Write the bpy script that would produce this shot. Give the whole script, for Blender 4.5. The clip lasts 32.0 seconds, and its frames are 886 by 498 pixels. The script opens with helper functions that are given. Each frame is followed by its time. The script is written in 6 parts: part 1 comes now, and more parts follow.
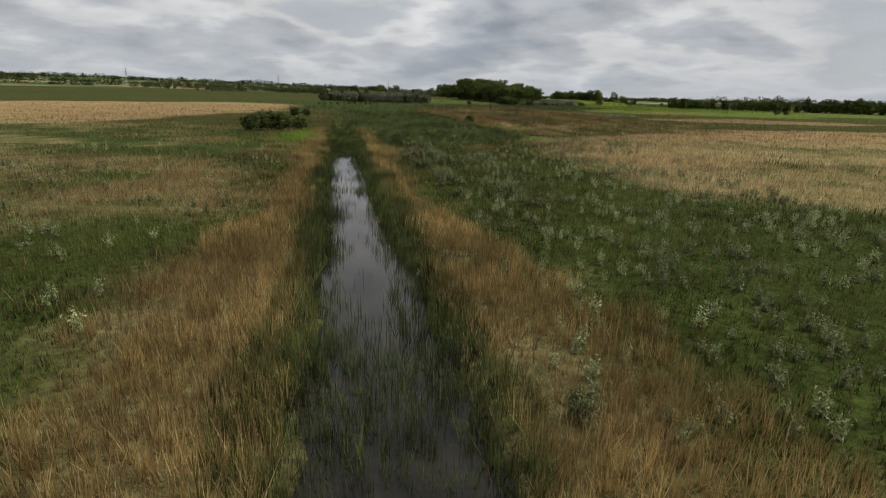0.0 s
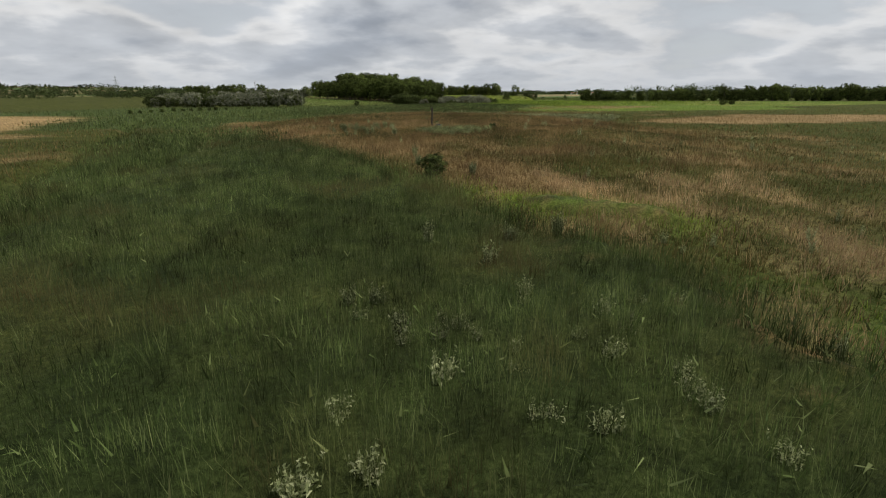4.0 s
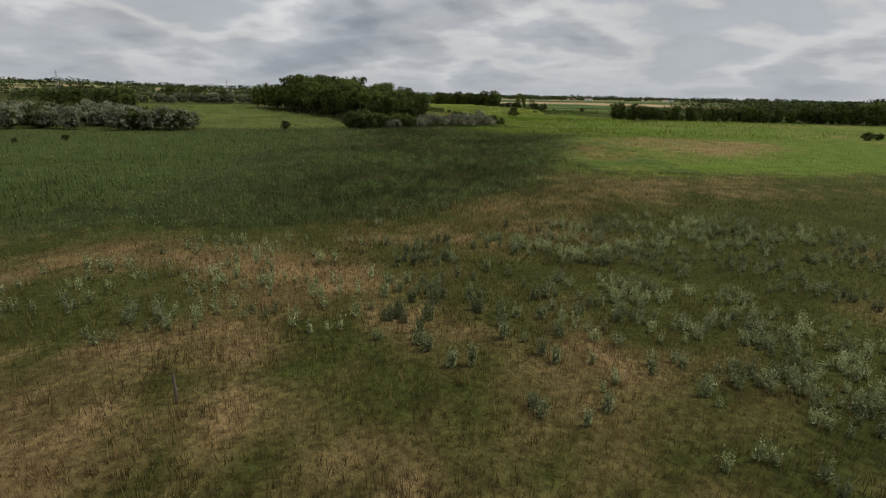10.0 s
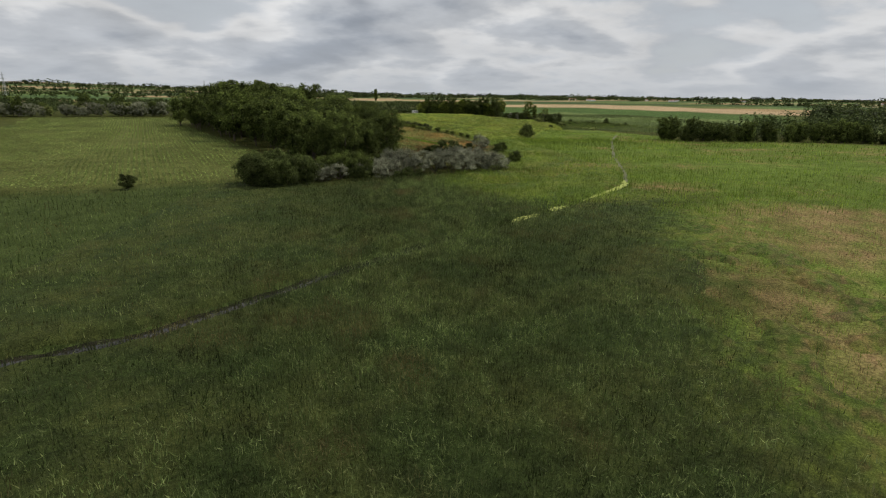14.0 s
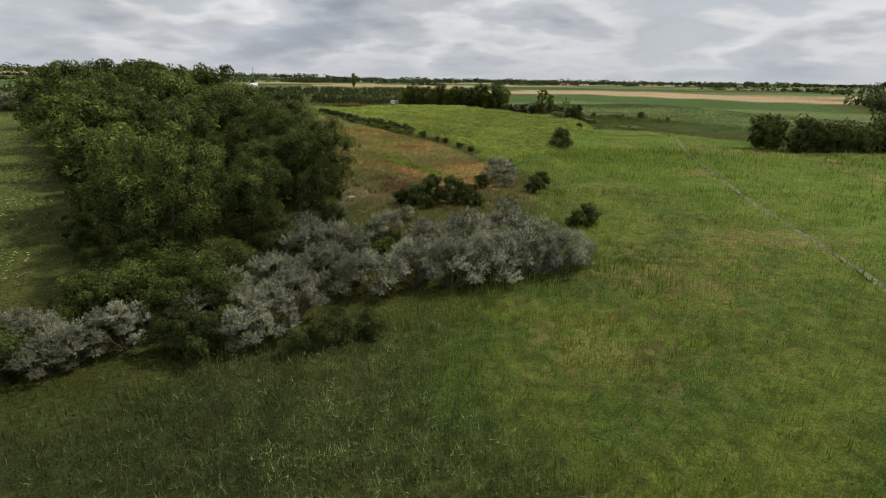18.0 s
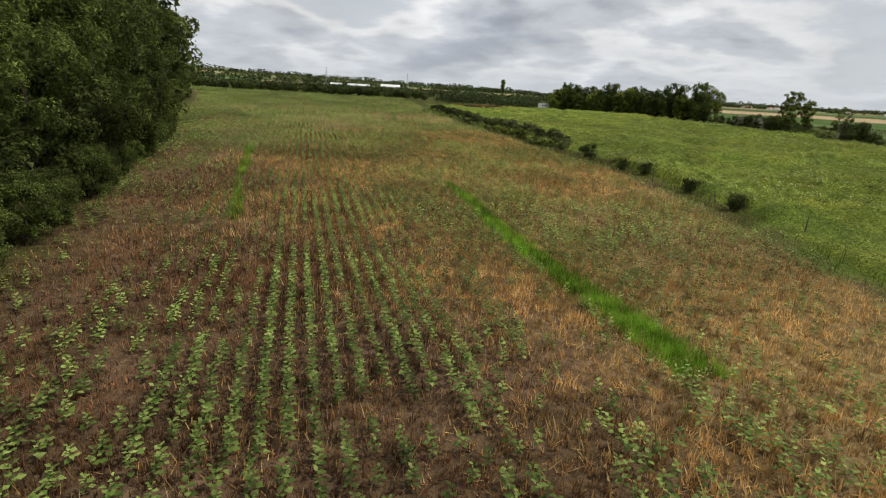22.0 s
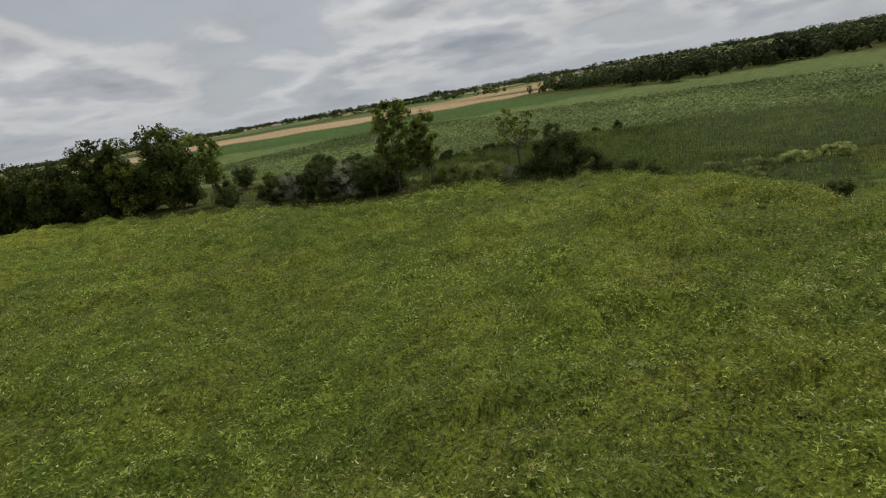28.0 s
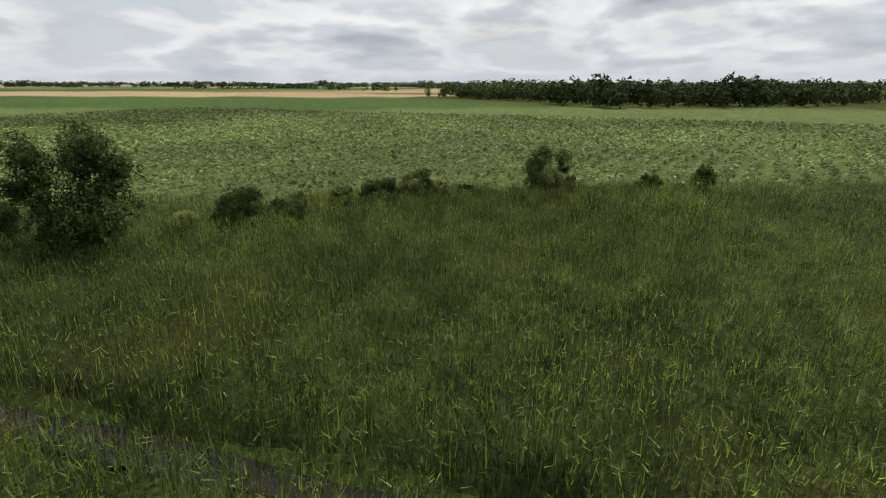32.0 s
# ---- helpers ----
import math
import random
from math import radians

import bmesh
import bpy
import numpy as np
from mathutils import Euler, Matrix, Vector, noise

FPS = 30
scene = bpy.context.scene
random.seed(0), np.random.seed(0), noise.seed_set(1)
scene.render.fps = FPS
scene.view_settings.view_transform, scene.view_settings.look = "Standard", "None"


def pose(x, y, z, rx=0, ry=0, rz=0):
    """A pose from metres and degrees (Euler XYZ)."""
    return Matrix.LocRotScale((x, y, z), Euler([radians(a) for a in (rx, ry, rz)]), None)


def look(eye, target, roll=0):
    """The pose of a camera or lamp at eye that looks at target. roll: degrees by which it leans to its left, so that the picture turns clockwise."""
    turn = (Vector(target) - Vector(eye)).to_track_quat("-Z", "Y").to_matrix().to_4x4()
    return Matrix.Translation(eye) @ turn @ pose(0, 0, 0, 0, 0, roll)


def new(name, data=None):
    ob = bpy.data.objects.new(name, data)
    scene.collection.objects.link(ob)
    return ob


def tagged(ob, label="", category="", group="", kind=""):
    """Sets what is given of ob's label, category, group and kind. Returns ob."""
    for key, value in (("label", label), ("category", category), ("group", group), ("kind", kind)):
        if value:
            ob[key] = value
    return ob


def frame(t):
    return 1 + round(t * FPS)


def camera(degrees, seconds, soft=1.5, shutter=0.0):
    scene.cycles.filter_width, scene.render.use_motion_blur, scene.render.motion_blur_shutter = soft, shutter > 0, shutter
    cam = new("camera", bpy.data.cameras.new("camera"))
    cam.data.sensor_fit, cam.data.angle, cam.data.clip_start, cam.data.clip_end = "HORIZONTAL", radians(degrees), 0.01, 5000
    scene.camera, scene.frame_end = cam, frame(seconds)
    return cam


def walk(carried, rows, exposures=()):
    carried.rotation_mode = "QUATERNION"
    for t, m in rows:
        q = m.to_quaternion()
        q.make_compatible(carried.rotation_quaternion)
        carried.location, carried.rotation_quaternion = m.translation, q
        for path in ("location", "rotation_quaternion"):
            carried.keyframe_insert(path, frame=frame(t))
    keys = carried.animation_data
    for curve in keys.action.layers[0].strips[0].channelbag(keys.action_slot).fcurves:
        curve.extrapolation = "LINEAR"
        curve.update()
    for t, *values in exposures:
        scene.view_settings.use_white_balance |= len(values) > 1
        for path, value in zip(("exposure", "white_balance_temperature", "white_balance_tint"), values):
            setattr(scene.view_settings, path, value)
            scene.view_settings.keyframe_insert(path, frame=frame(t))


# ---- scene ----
cam = camera(79.9, 32.0, soft=1.1)
PATH = [
    (0.0, (5.47, 1.55, 7.51), (5.01, 11.14, 4.70), 1.55),
    (0.5, (2.48, 12.46, 7.93), (2.11, 22.04, 5.11), 1.25),
    (1.0, (1.04, 23.91, 7.50), (0.75, 33.49, 4.67), 0.90),
    (1.5, (-0.46, 35.75, 7.52), (-0.70, 45.34, 4.69), 0.75),
    (2.0, (-1.53, 47.78, 7.59), (-1.59, 57.37, 4.75), 0.50),
    (2.5, (-2.23, 59.93, 7.67), (-1.92, 69.51, 4.83), 0.00),
    (3.0, (-2.51, 72.47, 7.34), (-1.59, 82.01, 4.51), -0.35),
    (3.5, (-2.22, 84.20, 7.19), (-0.85, 93.70, 4.36), -0.50),
    (4.0, (-1.42, 94.70, 7.22), (0.17, 104.16, 4.39), -0.25),
    (4.5, (-0.19, 104.26, 7.45), (1.50, 113.70, 4.63), 0.10),
    (6.5, (6.84, 139.64, 9.87), (8.65, 149.07, 7.05), 0.30),
    (7.0, (9.04, 149.96, 10.41), (10.84, 159.39, 7.60), 0.50),
    (7.5, (11.27, 160.83, 10.93), (13.10, 170.25, 8.12), 0.60),
    (8.0, (13.92, 170.47, 11.50), (15.71, 179.90, 8.69), 0.50),
    (8.5, (16.19, 181.16, 12.06), (17.97, 190.59, 9.24), 0.50),
    (9.0, (18.34, 191.95, 12.56), (20.14, 201.38, 9.75), 0.90),
    (9.5, (20.06, 202.23, 12.99), (21.86, 211.65, 10.17), 0.80),
    (10.0, (22.49, 212.46, 13.47), (24.29, 221.88, 10.66), 1.00),
    (10.5, (25.74, 223.44, 14.06), (27.53, 232.87, 11.25), 1.10),
    (12.0, (33.50, 257.79, 16.96), (35.30, 267.21, 14.14), 1.40),
    (13.0, (38.44, 280.84, 18.05), (40.30, 290.25, 15.22), 1.40),
    (14.5, (46.65, 314.97, 19.89), (48.49, 324.39, 17.06), 0.50),
    (16.5, (53.59, 355.34, 21.00), (55.53, 364.69, 18.05), 1.20),
    (17.0, (55.58, 366.01, 20.61), (57.52, 375.36, 17.64), 1.10),
    (17.5, (57.37, 376.36, 20.26), (59.38, 385.69, 17.27), 0.80),
    (18.0, (59.52, 387.05, 19.74), (61.60, 396.33, 16.66), 0.70),
    (18.5, (61.83, 397.51, 18.94), (63.76, 406.82, 15.82), 0.80),
    (19.0, (63.98, 407.88, 17.80), (65.83, 417.18, 14.62), 1.10),
    (19.5, (66.02, 418.07, 16.66), (67.72, 427.39, 13.46), 1.20),
    (20.0, (67.83, 428.04, 15.36), (69.36, 437.35, 12.03), 1.60),
    (20.5, (69.76, 438.30, 13.79), (70.95, 447.65, 10.45), 2.30),
    (21.0, (71.56, 450.26, 12.32), (71.97, 459.75, 9.20), 4.30),
    (21.5, (72.60, 461.48, 11.28), (72.11, 471.01, 8.29), 6.60),
    (22.0, (72.68, 471.90, 10.72), (72.24, 481.46, 7.80), 3.20),
    (22.5, (72.31, 482.87, 10.84), (72.14, 492.45, 7.97), 1.50),
    (23.0, (71.59, 493.52, 11.26), (71.58, 503.10, 8.41), 0.80),
    (23.5, (71.06, 504.14, 11.80), (71.19, 513.73, 8.95), 0.40),
    (24.0, (70.49, 514.77, 12.26), (70.95, 524.34, 9.40), 0.30),
    (24.5, (70.28, 525.27, 12.64), (71.51, 534.77, 9.77), -0.50),
    (25.0, (70.75, 535.71, 13.15), (73.04, 545.01, 10.30), -2.70),
    (25.5, (72.05, 545.94, 13.63), (75.95, 554.70, 10.83), -8.70),
    (26.0, (74.69, 556.38, 14.21), (80.13, 564.30, 11.44), -11.60),
    (26.5, (79.70, 565.96, 14.53), (86.02, 573.19, 11.75), -11.10),
    (28.5, (119.43, 594.35, 14.73), (127.23, 599.92, 11.89), -8.70),
    (29.0, (126.87, 600.68, 14.34), (134.92, 605.87, 11.47), -6.60),
    (29.5, (135.03, 606.28, 13.82), (143.03, 611.51, 10.87), -3.80),
    (30.0, (142.89, 611.66, 13.08), (151.14, 616.43, 10.05), -4.00),
    (30.5, (151.14, 616.62, 11.97), (159.51, 621.08, 8.79), -3.70),
    (31.0, (158.88, 620.75, 10.92), (167.36, 624.97, 7.69), -2.90),
    (31.5, (166.67, 624.75, 9.81), (175.32, 628.66, 6.67), -2.10),
    (32.0, (175.87, 629.05, 9.27), (184.59, 632.94, 6.29), 0.10),
]

walk(cam, [(t, look(e, g, r)) for t, e, g, r in PATH], [(0,-0.15),(2,-0.2),(4,0.0),(7,-0.15),(8,-0.26),(10.5,-0.26),(14,-0.1),(17,-0.05),(18,0.0),(19.5,0.25),(21,0.15),(22,0.15),(23,0.0),(24,-0.05),(25,0.05),(26,-0.1),(29,-0.32),(30,-0.15),(30.5,0.2),(31,0.6),(31.5,0.45),(32,0.2)])

# ---- sky and sun ----
SUN_AZ, SUN_EL = 84.0, 57.0        # degrees clockwise from +y, and above the horizon
wor = bpy.data.worlds.new("sky")
scene.world = wor
wor.use_nodes = True
wn, wl = wor.node_tree.nodes, wor.node_tree.links
wn.clear()


def node(nodes, kind, **values):
    n = nodes.new(kind)
    for key, value in values.items():
        if key in n.inputs:
            n.inputs[key].default_value = value
    return n


def ramp(nodes, stops, smooth=True):
    n = nodes.new("ShaderNodeValToRGB")
    n.color_ramp.interpolation = "EASE" if smooth else "LINEAR"
    els = n.color_ramp.elements
    while len(els) < len(stops):
        els.new(0.5)
    for e, (p, c) in zip(els, stops):
        e.position, e.color = p, (*c, 1)
    return n


def mixer(nodes, links, fac, a, b, how="MIX"):
    n = nodes.new("ShaderNodeMix")
    n.data_type, n.blend_type = "RGBA", how
    for s, v in ((0, fac), (6, a), (7, b)):
        if hasattr(v, "links"):
            links.new(v, n.inputs[s])
        else:
            n.inputs[s].default_value = v if s == 0 else (*v, 1)
    return n.outputs[2]


def maths(nodes, links, op, a, b=None, c=None):
    n = nodes.new("ShaderNodeMath")
    n.operation = op
    for s, v in enumerate((a, b, c)):
        if v is None:
            continue
        if hasattr(v, "links"):
            links.new(v, n.inputs[s])
        else:
            n.inputs[s].default_value = v
    return n.outputs[0]


tc = wn.new("ShaderNodeTexCoord")
sep = wn.new("ShaderNodeSeparateXYZ")
wl.new(tc.outputs["Generated"], sep.inputs[0])
up = maths(wn, wl, "MAXIMUM", sep.outputs[2], 0.0)
flat = maths(wn, wl, "ADD", up, 0.24)
comb = wn.new("ShaderNodeCombineXYZ")
wl.new(maths(wn, wl, "DIVIDE", sep.outputs[0], flat), comb.inputs[0])
wl.new(maths(wn, wl, "DIVIDE", sep.outputs[1], flat), comb.inputs[1])


def cloud_noise(shift, scale, detail):
    o = wn.new("ShaderNodeVectorMath")
    o.operation = "ADD"
    o.inputs[1].default_value = shift
    wl.new(comb.outputs[0], o.inputs[0])
    t = node(wn, "ShaderNodeTexNoise", Scale=scale, Detail=detail, Roughness=0.50, Distortion=0.05)
    wl.new(o.outputs[0], t.inputs["Vector"])
    return t.outputs["Fac"]


# flat-based heaps of cloud: pale thin edges, grey-blue thick bellies, the side towards the sun lighter
belly = maths(wn, wl, "ADD", maths(wn, wl, "MULTIPLY", cloud_noise((3.7, 1.9, 0.4), 1.45, 6.0), 0.72), maths(wn, wl, "MULTIPLY", cloud_noise((9.1, 4.3, 2.0), 0.6, 3.0), 0.28))
lit = maths(wn, wl, "MULTIPLY_ADD", maths(wn, wl, "SUBTRACT", cloud_noise((3.7, 1.9, 0.4), 1.45, 5.0), cloud_noise((3.82, 1.92, 0.4), 1.45, 5.0)), -1.1, 1.0)
sky = wn.new("ShaderNodeTexSky")
sky.sky_type, sky.sun_disc = "NISHITA", False
sky.sun_elevation, sky.sun_rotation = radians(SUN_EL), radians(SUN_AZ)
blue = mixer(wn, wl, 1.0, sky.outputs[0], (0.085, 0.085, 0.085), "MULTIPLY")
open_sky = mixer(wn, wl, 0.75, blue, (0.56, 0.58, 0.605))
cloud = ramp(wn, [(0.40, (0.50, 0.53, 0.57)), (0.475, (0.72, 0.725, 0.73)), (0.55, (0.52, 0.545, 0.58)), (0.67, (0.34, 0.375, 0.43))])
wl.new(belly, cloud.inputs[0])
mask = ramp(wn, [(0.36, (0.25, 0.25, 0.25)), (0.45, (1, 1, 1))])
wl.new(belly, mask.inputs[0])
tint = wn.new("ShaderNodeCombineColor")
for socket in tint.inputs[:3]:
    wl.new(lit, socket)
clouds = mixer(wn, wl, mask.outputs[0], open_sky, mixer(wn, wl, 1.0, cloud.outputs[0], tint.outputs[0], "MULTIPLY"))
haze = ramp(wn, [(0.0, (0.75, 0.75, 0.75)), (0.05, (0.30, 0.30, 0.30)), (0.13, (0, 0, 0))])
wl.new(up, haze.inputs[0])
veil = mixer(wn, wl, haze.outputs[0], clouds, (0.50, 0.53, 0.57))
bg = wn.new("ShaderNodeBackground")
bg.inputs["Strength"].default_value = 1.0
wl.new(veil, bg.inputs[0])
wout = wn.new("ShaderNodeOutputWorld")
wl.new(bg.outputs[0], wout.inputs[0])

sun = new("sun", bpy.data.lights.new("sun", "SUN"))
sun.data.energy, sun.data.angle, sun.data.color = 2.9, radians(3), (1.0, 0.94, 0.80)
az, el = radians(SUN_AZ), radians(SUN_EL)
sun.matrix_world = look((math.sin(az) * math.cos(el) * 50, math.cos(az) * math.cos(el) * 50, math.sin(el) * 50), (0, 0, 0))
sun.location = (300, 300, 300)

# ---- numbers and noise ----
rng = np.random.default_rng(7)


def hashed(ix, iy, seed):
    h = (ix.astype(np.int64) * 374761393 + iy.astype(np.int64) * 668265263 + seed * 974634777) & 0x7FFFFFFF
    h = ((h ^ (h >> 13)) * 1274126177) & 0x7FFFFFFF
    return ((h ^ (h >> 16)) & 0xFFFF) / 65535.0


def vnoise(x, y, size, seed=0):
    u, v = np.asarray(x) / size, np.asarray(y) / size
    ix, iy = np.floor(u), np.floor(v)
    fx, fy = u - ix, v - iy
    fx, fy = fx * fx * (3 - 2 * fx), fy * fy * (3 - 2 * fy)
    a, b = hashed(ix, iy, seed), hashed(ix + 1, iy, seed)
    c, d = hashed(ix, iy + 1, seed), hashed(ix + 1, iy + 1, seed)
    return (a * (1 - fx) + b * fx) * (1 - fy) + (c * (1 - fx) + d * fx) * fy


def fbm(x, y, size, seed=0):
    return 0.55 * vnoise(x, y, size, seed) + 0.3 * vnoise(x, y, size / 2.3, seed + 1) + 0.15 * vnoise(x, y, size / 5.1, seed + 2)


def smooth(e0, e1, v):
    k = np.clip((v - e0) / (e1 - e0), 0, 1)
    return k * k * (3 - 2 * k)


def inside(x, y, poly):
    res = np.zeros(np.shape(x), bool)
    n = len(poly)
    for i in range(n):
        (x0, y0), (x1, y1) = poly[i], poly[(i + 1) % n]
        if y0 == y1:
            continue
        cut = ((y0 > y) != (y1 > y)) & (x < (x1 - x0) * (y - y0) / (y1 - y0) + x0)
        res ^= cut
    return res


def line_dist(x, y, pts):
    best = np.full(np.shape(x), 1e9)
    for (x0, y0), (x1, y1) in zip(pts, pts[1:]):
        dx, dy = x1 - x0, y1 - y0
        k = np.clip(((x - x0) * dx + (y - y0) * dy) / (dx * dx + dy * dy), 0, 1)
        best = np.minimum(best, np.hypot(x - x0 - k * dx, y - y0 - k * dy))
    return best


# ---- the plan ----
DITCH_A = [(7.5, -25), (4.2, 10), (3.2, 16), (1.0, 24), (-7.0, 54), (-9.8, 66), (-14.0, 85), (-19.5, 105), (-23, 118), (-42, 195), (-60, 262)]
DITCH_B = [(-60, 315), (-10, 333), (28, 348), (46, 364), (62, 377), (77, 387), (92, 400), (107, 412), (118, 432), (133, 466), (163, 524), (185, 560)]
DITCH_C = [(175, 690), (181, 662), (184, 640), (187, 618), (188, 590), (186, 560)]
SPINE = [(6, -8), (0, 35), (-2, 70), (7, 140), (15, 180), (26, 225), (40, 290), (54, 356), (62, 408), (71, 450), (73, 478), (70, 520), (71, 545), (78, 562), (118, 592), (150, 614), (176, 628), (225, 650)]
ROW_YAW = radians(18.0)
ROW_DIR, ROW_SIDE = (-math.sin(ROW_YAW), math.cos(ROW_YAW)), (math.cos(ROW_YAW), math.sin(ROW_YAW))
SUNFLOWER_FIELD = [(64, 474), (80, 470), (95, 484), (93, 520), (89.5, 541), (86, 552), (80, 568), (63, 628), (36, 742), (-75, 742), (-40, 690), (-9, 628), (13, 574), (30, 545), (46, 507), (54, 487)]
WEST_FIELD = [(-125, 648), (-95, 560), (-62, 470), (-32, 424), (-16, 421), (14, 426), (31, 439), (20, 474), (-8, 538), (-36, 602), (-46, 648)]
WEED_FIELD = [(96, 500), (124, 524), (152, 576), (169, 592), (171, 603), (168.5, 610), (165, 616.5), (161.5, 623.5), (157.5, 628.5), (153, 632.5), (151.5, 641), (151.5, 654), (147, 668), (146, 690), (108, 708), (76, 690), (50, 712), (68, 628), (84, 572), (93, 548), (97, 520)]
MOUND_DRY = [(-20, 186), (-8, 160), (3, 140), (10, 126), (17, 116), (30, 112), (52, 132), (80, 180), (60, 196), (48, 215), (36, 240), (24, 252), (6, 262), (-14, 250), (-27, 228), (-28, 200)]
DRY = [MOUND_DRY,
       [(22, 262), (33, 266), (45, 282), (60, 298), (78, 318), (118, 322), (125, 296), (95, 292), (66, 282), (48, 262), (34, 256)],
       [(97, 370), (88, 350), (80, 330), (80, 322), (100, 318), (140, 334), (158, 358), (134, 384), (116, 388)],
       [(14, 72), (23, 48), (36, 40), (120, 60), (180, 150), (120, 170), (60, 150), (30, 112), (14, 100)],
       [(-84, 98), (-76, 103), (-68, 190), (-84, 286), (-122, 313), (-195, 224), (-190, 110)],
       [(70, 224), (124, 257), (180, 235), (150, 215), (90, 205)],
       [(92, 420), (98, 424), (100, 446), (95, 452), (90, 440)],
       [(190, 490), (240, 486), (300, 462), (330, 440), (230, 462)],
       [(31.5, 277.5), (38.8, 281.9), (47.1, 286.2), (54.4, 293.4), (62.3, 303.7), (73.7, 304.3), (88.2, 300.8), (56.8, 273.5)],
       [(5.8, 84.6), (1.1, 80.2), (6.3, 79.7), (13.3, 86.8)]]
# the fifth patch is marsh in sun: its light is put into the lush colour
LUSH = [[(13, 96), (20, 97), (18, 106), (13, 112)], [(7, 134), (13, 125), (19, 121), (18, 115), (11, 120)],
        [(-26, 82), (-17, 86), (-21, 108), (-27, 108)], [(118, 514), (152, 574), (172, 592), (190, 576), (200, 545), (192, 511), (150, 503)],
        [(70, 300), (74, 335), (92, 345), (86, 366), (97, 385), (118, 396), (160, 366), (210, 340), (190, 300), (118, 298)],
        [(84, 470), (100, 485), (96, 520), (110, 530), (128, 520), (104, 462), (92, 440), (80, 452)],
        [(146, 704), (148, 668), (151, 640), (163, 605), (172, 585), (184, 588), (180, 625), (178, 660), (172, 704)]]
# marsh outside the cloud shadow; the sunlight is painted as a lighter green cover
SUNLIT_MARSH = [(68, 427), (66, 417), (74, 397), (96, 392), (116, 400), (160, 366), (210, 340), (440, 400), (345, 455), (250, 505), (192, 514), (182, 545), (150, 560), (124, 522), (104, 470), (94, 446), (84, 431)]
REED = [[(-16, 104), (-8, 78), (4, 86), (12, 102), (8, 122), (-2, 142), (-10, 162), (-22, 196), (-46, 210), (-22, 120)],
        [(-70, 225), (-30, 215), (-30, 240), (-14, 258), (8, 268), (24, 270), (46, 290), (58, 300), (72, 322), (80, 350), (92, 364), (98, 390), (115, 398), (150, 470), (176, 540), (140, 540),
         (105, 475), (92, 440), (70, 426), (40, 418), (14, 424), (-20, 412), (-120, 420), (-160, 300)],
        [(178, 690), (172, 650), (176, 610), (196, 575), (250, 560), (238, 612), (224, 640), (206, 660), (192, 690)]]
BEAN_FIELD = [(196, 676), (210, 661), (224, 641), (238, 612), (250, 560), (430, 545), (436, 600), (410, 673), (332, 764), (297, 879), (215, 820), (190, 740)]
MAIZE = [(297, 879), (332, 764), (410, 673), (513, 814), (403, 1083), (250, 1060), (170, 900), (190, 740), (215, 820)]
TAN_FAR = [(403, 1083), (513, 814), (590, 800), (640, 1250), (476, 1300), (200, 1220), (160, 1080), (250, 1060)]
STRIP_LINE = [(70.4, 522.5), (71.6, 518.6), (72.8, 515), (75.2, 506), (77.8, 498), (79.6, 493.4), (81.4, 488.8)]
STRIP = [(x - 0.15 - 0.13 * i, y) for i, (x, y) in enumerate(STRIP_LINE)] + [(x + 0.15 + 0.13 * i, y + 0.3) for i, (x, y) in reversed(list(enumerate(STRIP_LINE)))]
SIDE_STRIP = [(43.4, 541), (48, 528.6), (51.2, 519.6), (57, 505.6)]
CLEARING = [(62, 440), (88, 448), (97, 470), (93, 490), (80, 470), (66, 472), (58, 456)]
BARE_EARTH = [(62.2, 468), (64.6, 468.4), (66.4, 472), (65.6, 477), (63, 481), (60.8, 477)]


def height(x, y):
    x, y = np.asarray(x, float), np.asarray(y, float)
    r = np.sqrt(((x - 15) / 46) ** 2 + ((y - 192) / 80) ** 2)
    h = 2.2 * smooth(1.02, 0.45, r)
    bound = np.interp(y, [430, 480, 525, 575, 600, 628, 660, 690, 800], [76, 100, 124, 152, 170, 172, 166, 160, 190])
    land = smooth(0, 14, bound + 6 - x)
    h = h + land * (1.2 * smooth(424, 470, y) + 2.8 * np.clip((y - 480) / 260, 0, 1))
    h = h + 0.5 * smooth(20, 40, np.abs(x - 120)) * smooth(700, 1000, y)
    away, turn = np.hypot(x - 60, y - 300), np.degrees(np.arctan2(x - 60, y - 300))
    h = h + 62 * smooth(1150, 4300, away) ** 1.15 * np.interp(turn, [-180, -100, -42, -25, -8, 6, 180], [0, 0.5, 1, 0.8, 0.3, 0, 0])
    h = h + 0.35 * (fbm(x, y, 23, 11) - 0.5) + 0.12 * (vnoise(x, y, 5, 15) - 0.5)
    da, db, dc = line_dist(x, y, DITCH_A), line_dist(x, y, DITCH_B), line_dist(x, y, DITCH_C)
    wa = np.interp(y, [10, 25, 60, 110], [1.9, 1.55, 1.25, 0.7]) + 0.9 * (vnoise(x, y, 4.5, 17) - 0.5)
    h = h - 1.0 * smooth(wa + 1.0, wa - 0.3, da) - np.where(y > 414, 0.7 * smooth(1.1, 0.3, db), 0.9 * smooth(1.6, 0.6, db)) - 0.8 * smooth(1.7, 0.4, dc)
    return h


MEADOW, DRYG, REEDS, LUSHG, SOIL, WEED, BEAN, BANK, CORN, STUBBLE, ROWS, EARTH = range(12)


